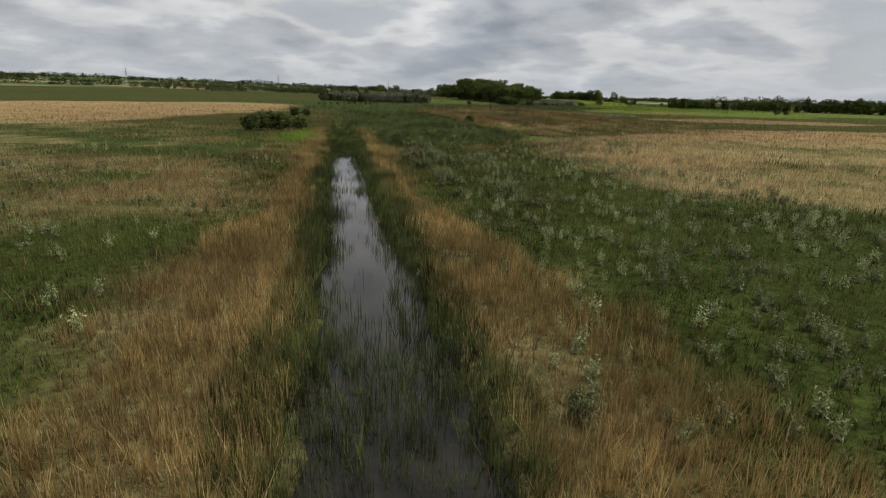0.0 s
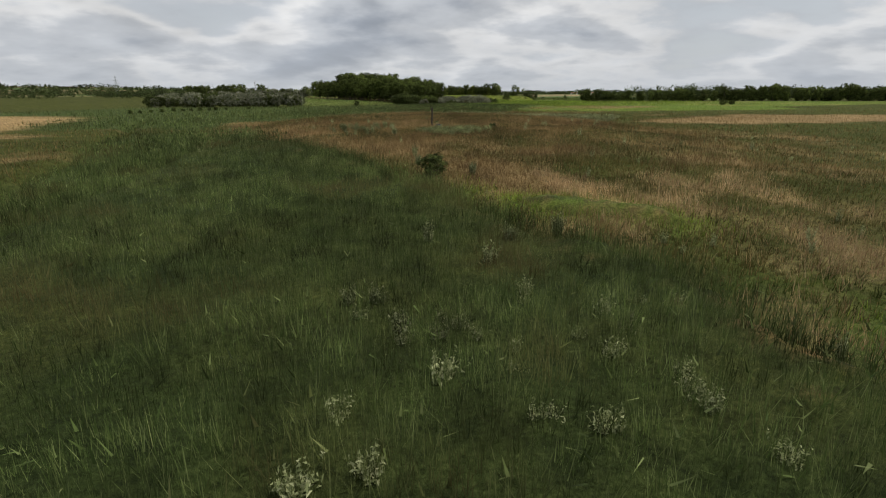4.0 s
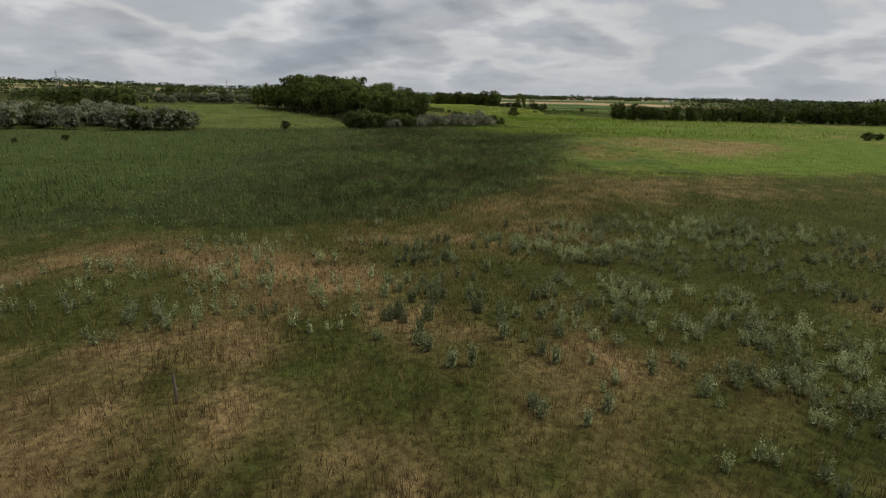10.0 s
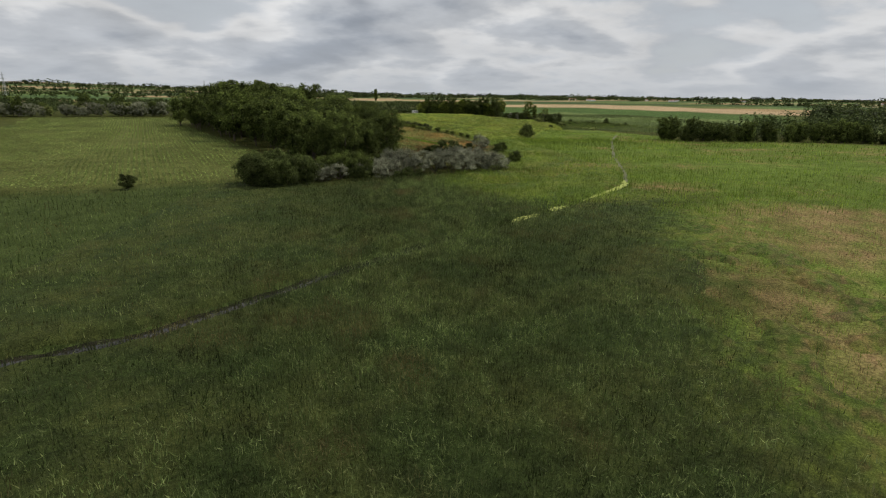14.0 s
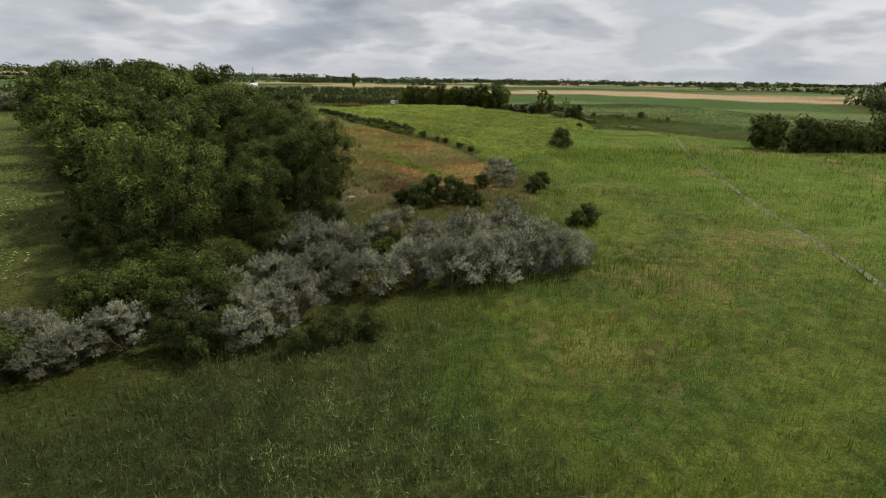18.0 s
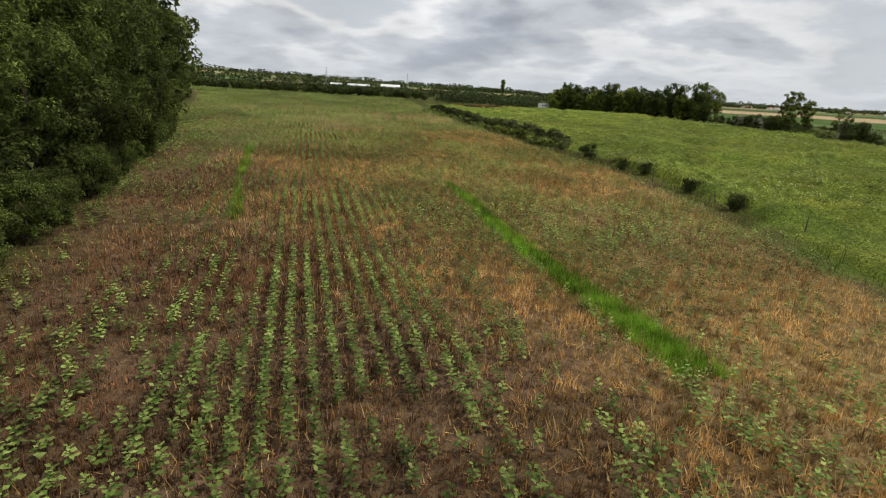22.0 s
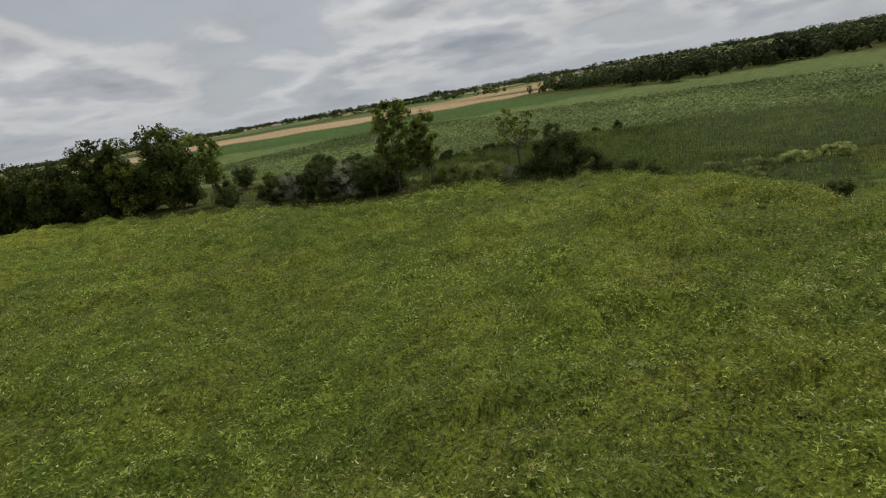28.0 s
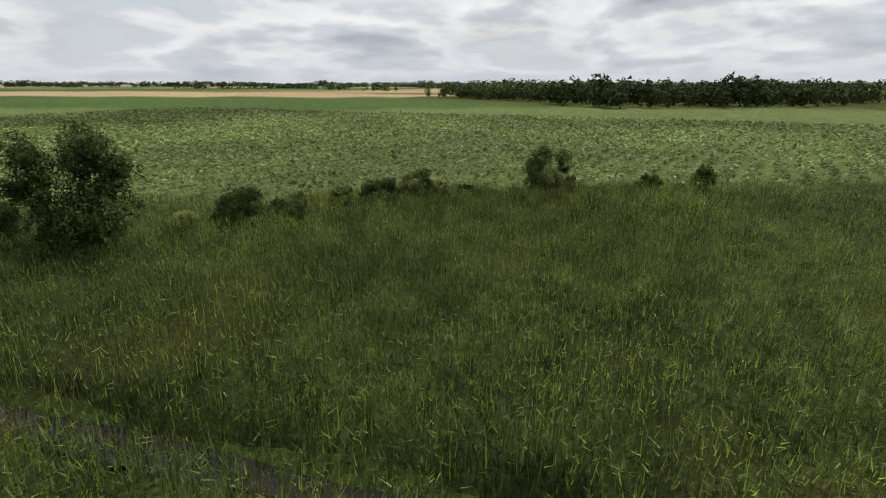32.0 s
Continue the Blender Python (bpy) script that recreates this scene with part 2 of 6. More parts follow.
def zone(x, y, jitter=1.0):
    """The kind of ground cover at each place."""
    x, y = np.asarray(x, float), np.asarray(y, float)
    jx = x + jitter * (7 * (vnoise(x, y, 11, 3) - 0.5) + 3 * (vnoise(x, y, 3, 4) - 0.5))
    jy = y + jitter * (7 * (vnoise(x, y, 11, 5) - 0.5) + 3 * (vnoise(x, y, 3, 6) - 0.5))
    z = np.full(x.shape, MEADOW)
    da = line_dist(x, y, DITCH_A)
    z[(fbm(x, y, 10, 21) > 0.69) & (jy > 108) & (jy < 296) & (np.abs(x - 20) < 50 + 60 * vnoise(x, y, 30, 23)) & (vnoise(x, y, 1.6, 22) > 0.35)] = DRYG
    z[(0.6 * fbm(x, y, 9, 24) + 0.4 * vnoise(x, y, 1.8, 25) > 0.57) & (jy < 112) & (x < 0)] = DRYG
    for p in REED:
        z[inside(jx, jy, p)] = REEDS
    z[inside(jx, jy, REED[2]) & (0.6 * fbm(x, y, 8, 45) + 0.4 * vnoise(x, y, 1.3, 46) > 0.74)] = LUSHG
    for p in DRY:
        z[inside(jx, jy, p)] = DRYG
    mound = inside(jx, jy, MOUND_DRY)
    z[mound & (0.55 * fbm(x, y, 8, 31) + 0.45 * vnoise(x, y, 1.7, 32) < np.where((line_dist(x, y, MOUND_DRY + MOUND_DRY[:1]) < 7) & (x < 24), 0.40, np.where(y > 205, 0.63, np.where(y > 166, 0.53, 0.60))))] = MEADOW
    z[(inside(jx, jy, DRY[1]) | inside(jx, jy, DRY[8])) & (0.5 * fbm(x, y, 6, 38) + 0.5 * vnoise(x, y, 1.5, 39) < 0.58)] = MEADOW
    z[inside(jx, jy, DRY[3]) & (0.6 * fbm(x, y, 16, 34) + 0.4 * vnoise(x, y, 2.0, 35) < 0.40)] = MEADOW
    z[inside(jx, jy, DRY[9]) & (0.5 * fbm(x, y, 5, 28) + 0.5 * vnoise(x, y, 1.2, 29) < 0.42)] = MEADOW
    for p in LUSH[:6]:
        z[inside(jx, jy, p)] = LUSHG
    edge = inside(jx, jy, LUSH[6])
    z[edge] = MEADOW
    z[edge & (x > 165)] = REEDS
    bright = inside(jx, jy, DRY[2])
    z[bright & (0.5 * vnoise(x, y, 2.2, 33) + 0.5 * fbm(x, y, 9, 43) > 0.52)] = DRYG
    z[inside(jx, jy, SUNLIT_MARSH) & (0.2 * fbm(x, y, 7, 41) + 0.8 * vnoise(x, y, 0.6, 42) > 0.22)] = LUSHG
    z[inside(jx, jy, SUNLIT_MARSH) & (0.7 * fbm(x, y, 10, 47) + 0.3 * vnoise(x, y, 1.1, 48) > 0.66)] = DRYG
    clearing = inside(jx, jy, CLEARING)
    z[clearing] = MEADOW
    z[clearing & (0.5 * fbm(x, y, 6, 37) + 0.5 * vnoise(x, y, 1.3, 36) > 0.67)] = DRYG
    bank = (da < 2.6 + 2.9 * vnoise(x, y, 9, 8) + 4.5 * smooth(40, 18, y)) & (da > 2.6) & (y < 112) & (vnoise(x, y, 6, 9) > 0.15)
    z[bank] = DRYG
    z[(da < 2.7) & (y < 125)] = BANK
    z[inside(x, y, WEED_FIELD)] = WEED
    z[inside(x, y, BEAN_FIELD)] = BEAN
    z[inside(x, y, MAIZE)] = CORN
    z[inside(x, y, TAN_FAR)] = STUBBLE
    z[inside(x + 0.12 * (jx - x), y + 0.12 * (jy - y), SUNFLOWER_FIELD)] = SOIL
    z[inside(x, y, WEST_FIELD)] = ROWS
    z[inside(x + 0.1 * (jx - x), y + 0.1 * (jy - y), STRIP)] = LUSHG
    z[inside(x + 0.25 * (jx - x), y + 0.25 * (jy - y), BARE_EARTH)] = EARTH
    return z


# base colours of the covers: meadow, dry, reeds, lush, soil, weeds, beans, bank, maize, stubble, western rows, bare earth
COVER = np.array([(0.055, 0.062, 0.016), (0.225, 0.157, 0.078), (0.050, 0.070, 0.020), (0.100, 0.145, 0.026), (0.120, 0.078, 0.048), (0.115, 0.158, 0.030), (0.100, 0.130, 0.046), (0.040, 0.044, 0.020),
                  (0.055, 0.092, 0.026), (0.330, 0.240, 0.150), (0.105, 0.118, 0.036), (0.250, 0.185, 0.125)])


# ---- mesh helpers ----
def mesh_of(name, v, f, mat, shade_smooth=False):
    """A mesh from arrays of points and of triangles or quads."""
    me = bpy.data.meshes.new(name)
    v, f = np.asarray(v, np.float32), np.asarray(f, np.int32)
    k = f.shape[1]
    me.vertices.add(len(v))
    me.vertices.foreach_set("co", v.ravel())
    me.loops.add(f.size)
    me.loops.foreach_set("vertex_index", f.ravel())
    me.polygons.add(len(f))
    me.polygons.foreach_set("loop_start", np.arange(0, f.size, k, dtype=np.int32))
    if shade_smooth:
        me.polygons.foreach_set("use_smooth", np.ones(len(f), bool))
    if mat:
        me.materials.append(mat)
    me.update(calc_edges=True)
    return me


def thing(name, label, category, group="", kind="", at=None):
    ob = new(name)
    ob.empty_display_size = 0.2
    if at:
        ob.matrix_world = at
    return tagged(ob, label, category, group, kind)


def part(name, me, parent, label=""):
    if isinstance(me, bmesh.types.BMesh):
        bm, me = me, bpy.data.meshes.new(name)
        bm.to_mesh(me)
        bm.free()
    ob = new(name, me)
    ob.parent = parent
    return tagged(ob, label)


def stuff(name, me, label, category):
    return tagged(new(name, me), label, category, kind="stuff")


# ---- materials ----
def material(name, build, rough=0.8, spec=0.2):
    m = bpy.data.materials.new(name)
    m.use_nodes = True
    n, l = m.node_tree.nodes, m.node_tree.links
    b = n["Principled BSDF"]
    b.inputs["Roughness"].default_value, b.inputs["Specular IOR Level"].default_value = rough, spec
    build(n, l, b)
    return m


def noise_at(n, l, scale, detail=4.0, rough=0.55, where="Position"):
    g = n.new("ShaderNodeNewGeometry") if where == "Position" else n.new("ShaderNodeTexCoord")
    t = node(n, "ShaderNodeTexNoise", Scale=scale, Detail=detail, Roughness=rough)
    l.new(g.outputs[where], t.inputs["Vector"])
    return t.outputs["Fac"]


def bump(n, l, b, fac, strength, dist):
    k = node(n, "ShaderNodeBump", Strength=strength, Distance=dist)
    l.new(fac, k.inputs["Height"])
    l.new(k.outputs[0], b.inputs["Normal"])


def leaf_mat(name, dark, mid, light, patch=0.35, patch_tint=None, through_light=0.42, gloss=0.7, clump=1.1, contrast=0.5):
    """Leaves or blades: each piece its own tone, drifting from plant to plant and with the place; light comes through."""
    def build(n, l, b):
        g = n.new("ShaderNodeNewGeometry")
        r = ramp(n, [(0.0, dark), (0.5, mid), (1.0, light)], False)
        l.new(g.outputs["Random Per Island"], r.inputs[0])
        big = noise_at(n, l, patch * 0.3, 3.0)
        tone = ramp(n, [(0.34, (0.62, 0.62, 0.62)), (0.66, (1.3, 1.3, 1.3))])
        l.new(big, tone.inputs[0])
        col = mixer(n, l, 1.0, r.outputs[0], tone.outputs[0], "MULTIPLY")
        plant = ramp(n, [(0.36, (1 - contrast, 1 - contrast, 1 - contrast)), (0.64, (1 + contrast, 1 + contrast, 1 + contrast))])
        l.new(noise_at(n, l, clump, 3.0, 0.6), plant.inputs[0])
        col = mixer(n, l, 1.0, col, plant.outputs[0], "MULTIPLY")
        if patch_tint:
            k = ramp(n, [(0.52, (0, 0, 0)), (0.72, (0.8, 0.8, 0.8))])
            l.new(noise_at(n, l, patch, 4.0), k.inputs[0])
            col = mixer(n, l, k.outputs[0], col, patch_tint)
        l.new(col, b.inputs["Base Color"])
        tr = n.new("ShaderNodeBsdfTranslucent")
        l.new(col, tr.inputs[0])
        mx = n.new("ShaderNodeMixShader")
        mx.inputs[0].default_value = through_light * 0.8
        l.new(b.outputs[0], mx.inputs[1])
        l.new(tr.outputs[0], mx.inputs[2])
        l.new(mx.outputs[0], n["Material Output"].inputs[0])
    return material(name, build, gloss, 0.12)


def ground_build(n, l, b):
    a = n.new("ShaderNodeAttribute")
    a.attribute_name = "cover"
    fine, mid = noise_at(n, l, 2.6, 6.0, 0.7), noise_at(n, l, 0.22, 5.0, 0.6)
    f1 = ramp(n, [(0.30, (0.50, 0.50, 0.50)), (0.70, (1.45, 1.45, 1.40))])
    l.new(fine, f1.inputs[0])
    f2 = ramp(n, [(0.32, (0.78, 0.80, 0.75)), (0.68, (1.22, 1.20, 1.22))])
    l.new(mid, f2.inputs[0])
    c = mixer(n, l, 1.0, a.outputs["Color"], f1.outputs[0], "MULTIPLY")
    c = mixer(n, l, 1.0, c, f2.outputs[0], "MULTIPLY")
    l.new(c, b.inputs["Base Color"])
    bump(n, l, b, fine, 0.9, 0.35)


M_GROUND = material("ground_cover", ground_build, 0.95, 0.05)
M_MEADOW = leaf_mat("meadow_blades", (0.058, 0.065, 0.017), (0.084, 0.085, 0.023), (0.122, 0.106, 0.035), 0.30, (0.105, 0.078, 0.030), 0.35, 0.7, 0.6, 0.35)
M_GREENM = leaf_mat("green_meadow_blades", (0.034, 0.056, 0.011), (0.070, 0.096, 0.019), (0.140, 0.150, 0.042), 0.30, (0.110, 0.100, 0.030), 0.35)
M_DRY = leaf_mat("dry_blades", (0.160, 0.106, 0.046), (0.240, 0.162, 0.074), (0.335, 0.240, 0.118), 0.25, (0.125, 0.100, 0.040), 0.35, 0.7, 0.5, 0.3)
M_GOLD = leaf_mat("golden_blades", (0.210, 0.142, 0.052), (0.390, 0.272, 0.105), (0.570, 0.425, 0.185), 0.3, (0.190, 0.155, 0.062), 0.4, 0.7, 0.6, 0.35)
M_PALE = leaf_mat("pale_dry_blades", (0.245, 0.162, 0.082), (0.400, 0.280, 0.150), (0.560, 0.415, 0.240), 0.3, (0.200, 0.160, 0.070), 0.4, 0.7, 0.5, 0.3)
M_REED = leaf_mat("reed_blades", (0.036, 0.058, 0.016), (0.076, 0.106, 0.030), (0.170, 0.200, 0.078), 0.12, (0.140, 0.112, 0.046), 0.42, 0.7, 0.55, 0.6)
M_SEDGE = leaf_mat("sedge_blades", (0.040, 0.060, 0.018), (0.075, 0.100, 0.030), (0.130, 0.150, 0.050), 0.3)
M_LUSH = leaf_mat("lush_blades", (0.098, 0.156, 0.019), (0.178, 0.254, 0.036), (0.285, 0.355, 0.072), 0.2, None, 0.5, 0.7, 0.9, 0.25)
M_STRIP = leaf_mat("strip_blades", (0.110, 0.220, 0.016), (0.190, 0.360, 0.028), (0.300, 0.460, 0.060), 0.4, None, 0.5)
M_HERB = leaf_mat("herb_leaves", (0.120, 0.145, 0.056), (0.205, 0.240, 0.100), (0.320, 0.355, 0.175), 0.6, None, 0.45)
M_WEED = leaf_mat("weed_leaves", (0.110, 0.160, 0.022), (0.232, 0.298, 0.047), (0.370, 0.420, 0.120), 0.14, (0.250, 0.235, 0.070), 0.5, 0.7, 0.7, 0.5)
M_GOOSE = leaf_mat("goosefoot_leaves", (0.080, 0.120, 0.028), (0.180, 0.232, 0.064), (0.420, 0.455, 0.215), 0.3, None, 0.45)
M_SEED = leaf_mat("seeding_leaves", (0.100, 0.108, 0.024), (0.185, 0.180, 0.050), (0.300, 0.270, 0.100), 0.3, None, 0.42)
M_SAGE = leaf_mat("sage_leaves", (0.125, 0.148, 0.062), (0.225, 0.252, 0.118), (0.390, 0.405, 0.230), 0.5, None, 0.35, 0.7, 0.5, 0.2)
M_SILVER = leaf_mat("silver_leaves", (0.112, 0.120, 0.074), (0.198, 0.208, 0.138), (0.355, 0.366, 0.262), 0.5, None, 0.28, 0.65, 0.7, 0.35)
M_OAK = leaf_mat("oak_leaves", (0.050, 0.070, 0.017), (0.088, 0.117, 0.028), (0.185, 0.225, 0.053), 0.16, None, 0.55, 0.7, 0.5, 0.5)
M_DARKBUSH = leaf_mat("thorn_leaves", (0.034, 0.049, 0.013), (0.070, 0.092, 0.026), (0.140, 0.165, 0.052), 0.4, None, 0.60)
M_HEDGE = leaf_mat("hedge_leaves", (0.052, 0.068, 0.020), (0.105, 0.124, 0.042), (0.200, 0.212, 0.092), 0.4, None, 0.38)
M_POPLAR = leaf_mat("poplar_leaves", (0.085, 0.120, 0.018), (0.170, 0.210, 0.034), (0.320, 0.350, 0.080), 0.5, None, 0.70)
M_WILLOW = leaf_mat("willow_leaves", (0.150, 0.185, 0.050), (0.270, 0.315, 0.100), (0.450, 0.480, 0.210), 0.5, None, 0.75)
M_FAR = leaf_mat("far_leaves", (0.028, 0.042, 0.013), (0.050, 0.070, 0.021), (0.085, 0.105, 0.034), 0.02, None, 0.3)
M_BEAN = leaf_mat("bean_leaves", (0.105, 0.150, 0.046), (0.172, 0.228, 0.078), (0.265, 0.320, 0.138), 0.05, None, 0.45)
M_SUNF = leaf_mat("sunflower_leaves", (0.068, 0.110, 0.023), (0.135, 0.188, 0.043), (0.250, 0.308, 0.094), 0.25, None, 0.42)
# reddish brown weeds, toned darker to carry cloud shade on the near field
M_BROWN = leaf_mat("withered_blades", (0.100, 0.048, 0.025), (0.185, 0.092, 0.046), (0.310, 0.172, 0.082), 0.3, (0.110, 0.072, 0.044))
M_STRAW = leaf_mat("straw_blades", (0.275, 0.152, 0.056), (0.465, 0.288, 0.108), (0.655, 0.468, 0.200), 0.2, (0.320, 0.205, 0.080))


def canopy_mat(name, dark, mid, light, own_cover=False):
    """The dense matted plant mass under the single leaves."""
    def build(n, l, b):
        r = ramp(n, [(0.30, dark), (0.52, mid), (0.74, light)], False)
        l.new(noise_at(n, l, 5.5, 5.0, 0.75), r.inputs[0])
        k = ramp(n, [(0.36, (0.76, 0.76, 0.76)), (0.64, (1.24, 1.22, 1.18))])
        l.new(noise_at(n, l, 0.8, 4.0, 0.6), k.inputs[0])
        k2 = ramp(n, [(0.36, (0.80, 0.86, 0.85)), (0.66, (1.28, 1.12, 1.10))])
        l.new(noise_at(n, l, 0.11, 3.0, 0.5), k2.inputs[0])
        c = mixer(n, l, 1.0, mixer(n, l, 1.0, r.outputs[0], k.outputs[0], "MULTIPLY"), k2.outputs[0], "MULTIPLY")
        if own_cover:
            at = n.new("ShaderNodeAttribute")
            at.attribute_name = "cover"
            c = mixer(n, l, 1.0, c, at.outputs["Color"], "MULTIPLY")
        l.new(c, b.inputs["Base Color"])
        bump(n, l, b, noise_at(n, l, 7.0, 5.0, 0.75), 1.0, 0.25)
    return material(name, build, 0.9, 0.08)


# the near-black end of the weed mass paints shaded gaps between the leaves
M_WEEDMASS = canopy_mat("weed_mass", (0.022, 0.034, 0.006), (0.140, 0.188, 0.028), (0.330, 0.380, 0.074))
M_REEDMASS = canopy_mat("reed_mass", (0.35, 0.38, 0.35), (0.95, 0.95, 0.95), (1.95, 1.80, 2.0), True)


def bark_build(n, l, b):
    r = ramp(n, [(0.3, (0.045, 0.036, 0.028)), (0.7, (0.17, 0.145, 0.115))])
    f = noise_at(n, l, 9.0, 6.0, 0.7)
    l.new(f, r.inputs[0])
    l.new(r.outputs[0], b.inputs["Base Color"])
    bump(n, l, b, f, 0.8, 0.03)


M_BARK = material("bark", bark_build, 0.9, 0.1)


def water_build(n, l, b):
    r = ramp(n, [(0.35, (0.012, 0.011, 0.009)), (0.7, (0.030, 0.027, 0.020))])
    l.new(noise_at(n, l, 0.8, 5.0), r.inputs[0])
    l.new(r.outputs[0], b.inputs["Base Color"])
    bump(n, l, b, noise_at(n, l, 3.0, 3.0), 0.05, 0.05)


M_WATER = material("ditch_water", water_build, 0.07, 0.22)


def flat_mat(name, dark, light, scale=6.0, rough=0.7):
    def build(n, l, b):
        r = ramp(n, [(0.3, dark), (0.7, light)])
        f = noise_at(n, l, scale, 5.0, 0.6)
        l.new(f, r.inputs[0])
        l.new(r.outputs[0], b.inputs["Base Color"])
        bump(n, l, b, f, 0.3, 0.01)
    return material(name, build, rough, 0.3)


def duck_build(n, l, b):
    r = ramp(n, [(0.30, (0.15, 0.19, 0.035)), (0.5, (0.31, 0.35, 0.085)), (0.75, (0.42, 0.44, 0.15))])
    f = noise_at(n, l, 1.6, 6.0, 0.65)
    l.new(f, r.inputs[0])
    l.new(r.outputs[0], b.inputs["Base Color"])
    bump(n, l, b, noise_at(n, l, 30.0, 3.0), 0.4, 0.01)


M_SLUDGE = flat_mat("ditch_scum", (0.03, 0.03, 0.014), (0.16, 0.165, 0.075), 1.2)
M_DUCK = material("duckweed", duck_build, 0.7, 0.2)


# ---- ground: one sheet to the horizon ----
def lines(dense, step, outer):
    a, b = dense
    core = np.arange(a, b + 0.01, step)
    grow = np.cumsum(step * 1.13 ** np.arange(1, 90))
    grow = grow[grow < outer]
    return np.concatenate([a - grow[::-1], core, b + grow])


gx, gy = lines((-60, 200), 1.5, 4600), lines((-14, 720), 1.9, 4600)
GX, GY = np.meshgrid(gx, gy)
GZ = height(GX, GY)
nx, ny = len(gx), len(gy)
idx = np.arange(nx * ny).reshape(ny, nx)
quads = np.stack([idx[:-1, :-1], idx[:-1, 1:], idx[1:, 1:], idx[1:, :-1]], -1).reshape(-1, 4)
ground_me = mesh_of("ground", np.stack([GX, GY, GZ], -1).reshape(-1, 3), quads, M_GROUND, True)
fx, fy = GX.ravel(), GY.ravel()


def soft_cover(x, y, times=6):
    """The cover's colour, blurred a little, and more so in the open marsh."""
    res = 0
    w = np.where((y > 262) & (y < 480), 3.4, 1.6)
    for i in range(times):
        res = res + COVER[zone(x + rng.normal(0, 1, x.shape) * w, y + rng.normal(0, 1, x.shape) * w)] / times
    return res * np.where((y > 560) & (x > 150), 1.12, 1.0)[..., None]


cov = soft_cover(fx, fy)
# soil lightens away from the near end, where cloud shade is put into its colour
soil = smooth(488, 512, fy + 6 * (vnoise(fx, fy, 6, 52) - 0.5)) * inside(fx, fy, SUNFLOWER_FIELD)
cov = cov * (1 + soil[:, None] * np.array((0.25, 0.25, 0.15)))
lean_side = fx - 74 + 0.33 * (fy - 490)
straw = np.maximum(0.85 * smooth(505, 565, fy) * np.maximum(smooth(-20, -4, lean_side), smooth(530, 572, fy)), 0.7 * smooth(0, 12, lean_side)) * inside(fx, fy, SUNFLOWER_FIELD) * (0.6 + 0.4 * vnoise(fx, fy, 5, 53))
cov = cov * (1 - straw[:, None]) + straw[:, None] * np.array((0.270, 0.205, 0.088))
pale = inside(fx, fy, DRY[3]) | inside(fx, fy, DRY[4])
cov = cov * np.where(pale[:, None], 1.35, 1.0)
cov = cov * (1 + smooth(128, 96, fy)[:, None] * np.array((-0.12, 0.08, 0.0)))
tone = cov * (0.85 + 0.3 * fbm(fx, fy, 40, 51))[:, None]
# distant strip fields
strip = hashed(np.floor((fx * 0.92 - fy * 0.39) / 260), np.floor((fx * 0.39 + fy * 0.92) / 180), 77)
far = smooth(750, 900, np.hypot(fx - 60, fy - 300)) * ~(inside(fx, fy, MAIZE) | inside(fx, fy, TAN_FAR))
pal = np.array([(0.06, 0.10, 0.035), (0.10, 0.15, 0.05), (0.34, 0.25, 0.15), (0.05, 0.08, 0.03), (0.11, 0.13, 0.045), (0.30, 0.21, 0.12)])
tone = tone * (1 - far)[:, None] + pal[np.clip((strip * 6).astype(int), 0, 5)] * far[:, None]
col = np.ones((len(fx), 4), np.float32)
col[:, :3] = tone
att = ground_me.color_attributes.new("cover", "FLOAT_COLOR", "POINT")
att.data.foreach_set("color", col.ravel())
tagged(new("ground", ground_me), "flat marsh meadow and farmland of mixed dry and green grass", "ground", kind="structure")


def ribbon(pts, width, z, step=2.0):
    """A flat strip along a line; width is a number or a function of the place."""
    p = [np.array(q, float) for q in pts]
    out = []
    for a, b in zip(p, p[1:]):
        n = max(1, int(np.linalg.norm(b - a) / step))
        out += [a + (b - a) * i / n for i in range(n)]
    out = np.array(out + [p[-1]])
    t = np.gradient(out, axis=0)
    t /= np.linalg.norm(t, axis=1)[:, None]
    s = np.stack([-t[:, 1], t[:, 0]], 1)
    w = width(out) if callable(width) else np.full(len(out), width)
    v = np.concatenate([out + s * w[:, None], out - s * w[:, None]])
    v = np.column_stack([v, np.full(len(v), z)])
    n = len(out)
    i = np.arange(n - 1)
    return v, np.stack([i, i + 1, i + 1 + n, i + n], 1)


v, f = ribbon(DITCH_A[:6] + [(-12.0, 76)], lambda p: np.interp(p[:, 1], [62, 76], [2.6, 0.4]), -0.42)
tagged(new("ditch_water", mesh_of("ditch_water", v, f, M_WATER)), "still dark ditch water mirroring the cloudy sky", "water", kind="structure")
v, f = ribbon(DITCH_B[:5], 1.3, -0.40)
tagged(new("ditch_water", mesh_of("marsh_ditch_water", v, f, M_WATER)), "narrow dark ditch winding through the reeds", "water", kind="structure")
def pool_width(p):
    k = np.linspace(0, 1, len(p))
    return np.sqrt(np.clip(4 * k * (1 - k), 0.002, 1)) * (0.75 + 0.75 * vnoise(p[:, 0], p[:, 1], 2.2, 19) + 0.3 * (vnoise(p[:, 0], p[:, 1], 0.5, 18) - 0.5))


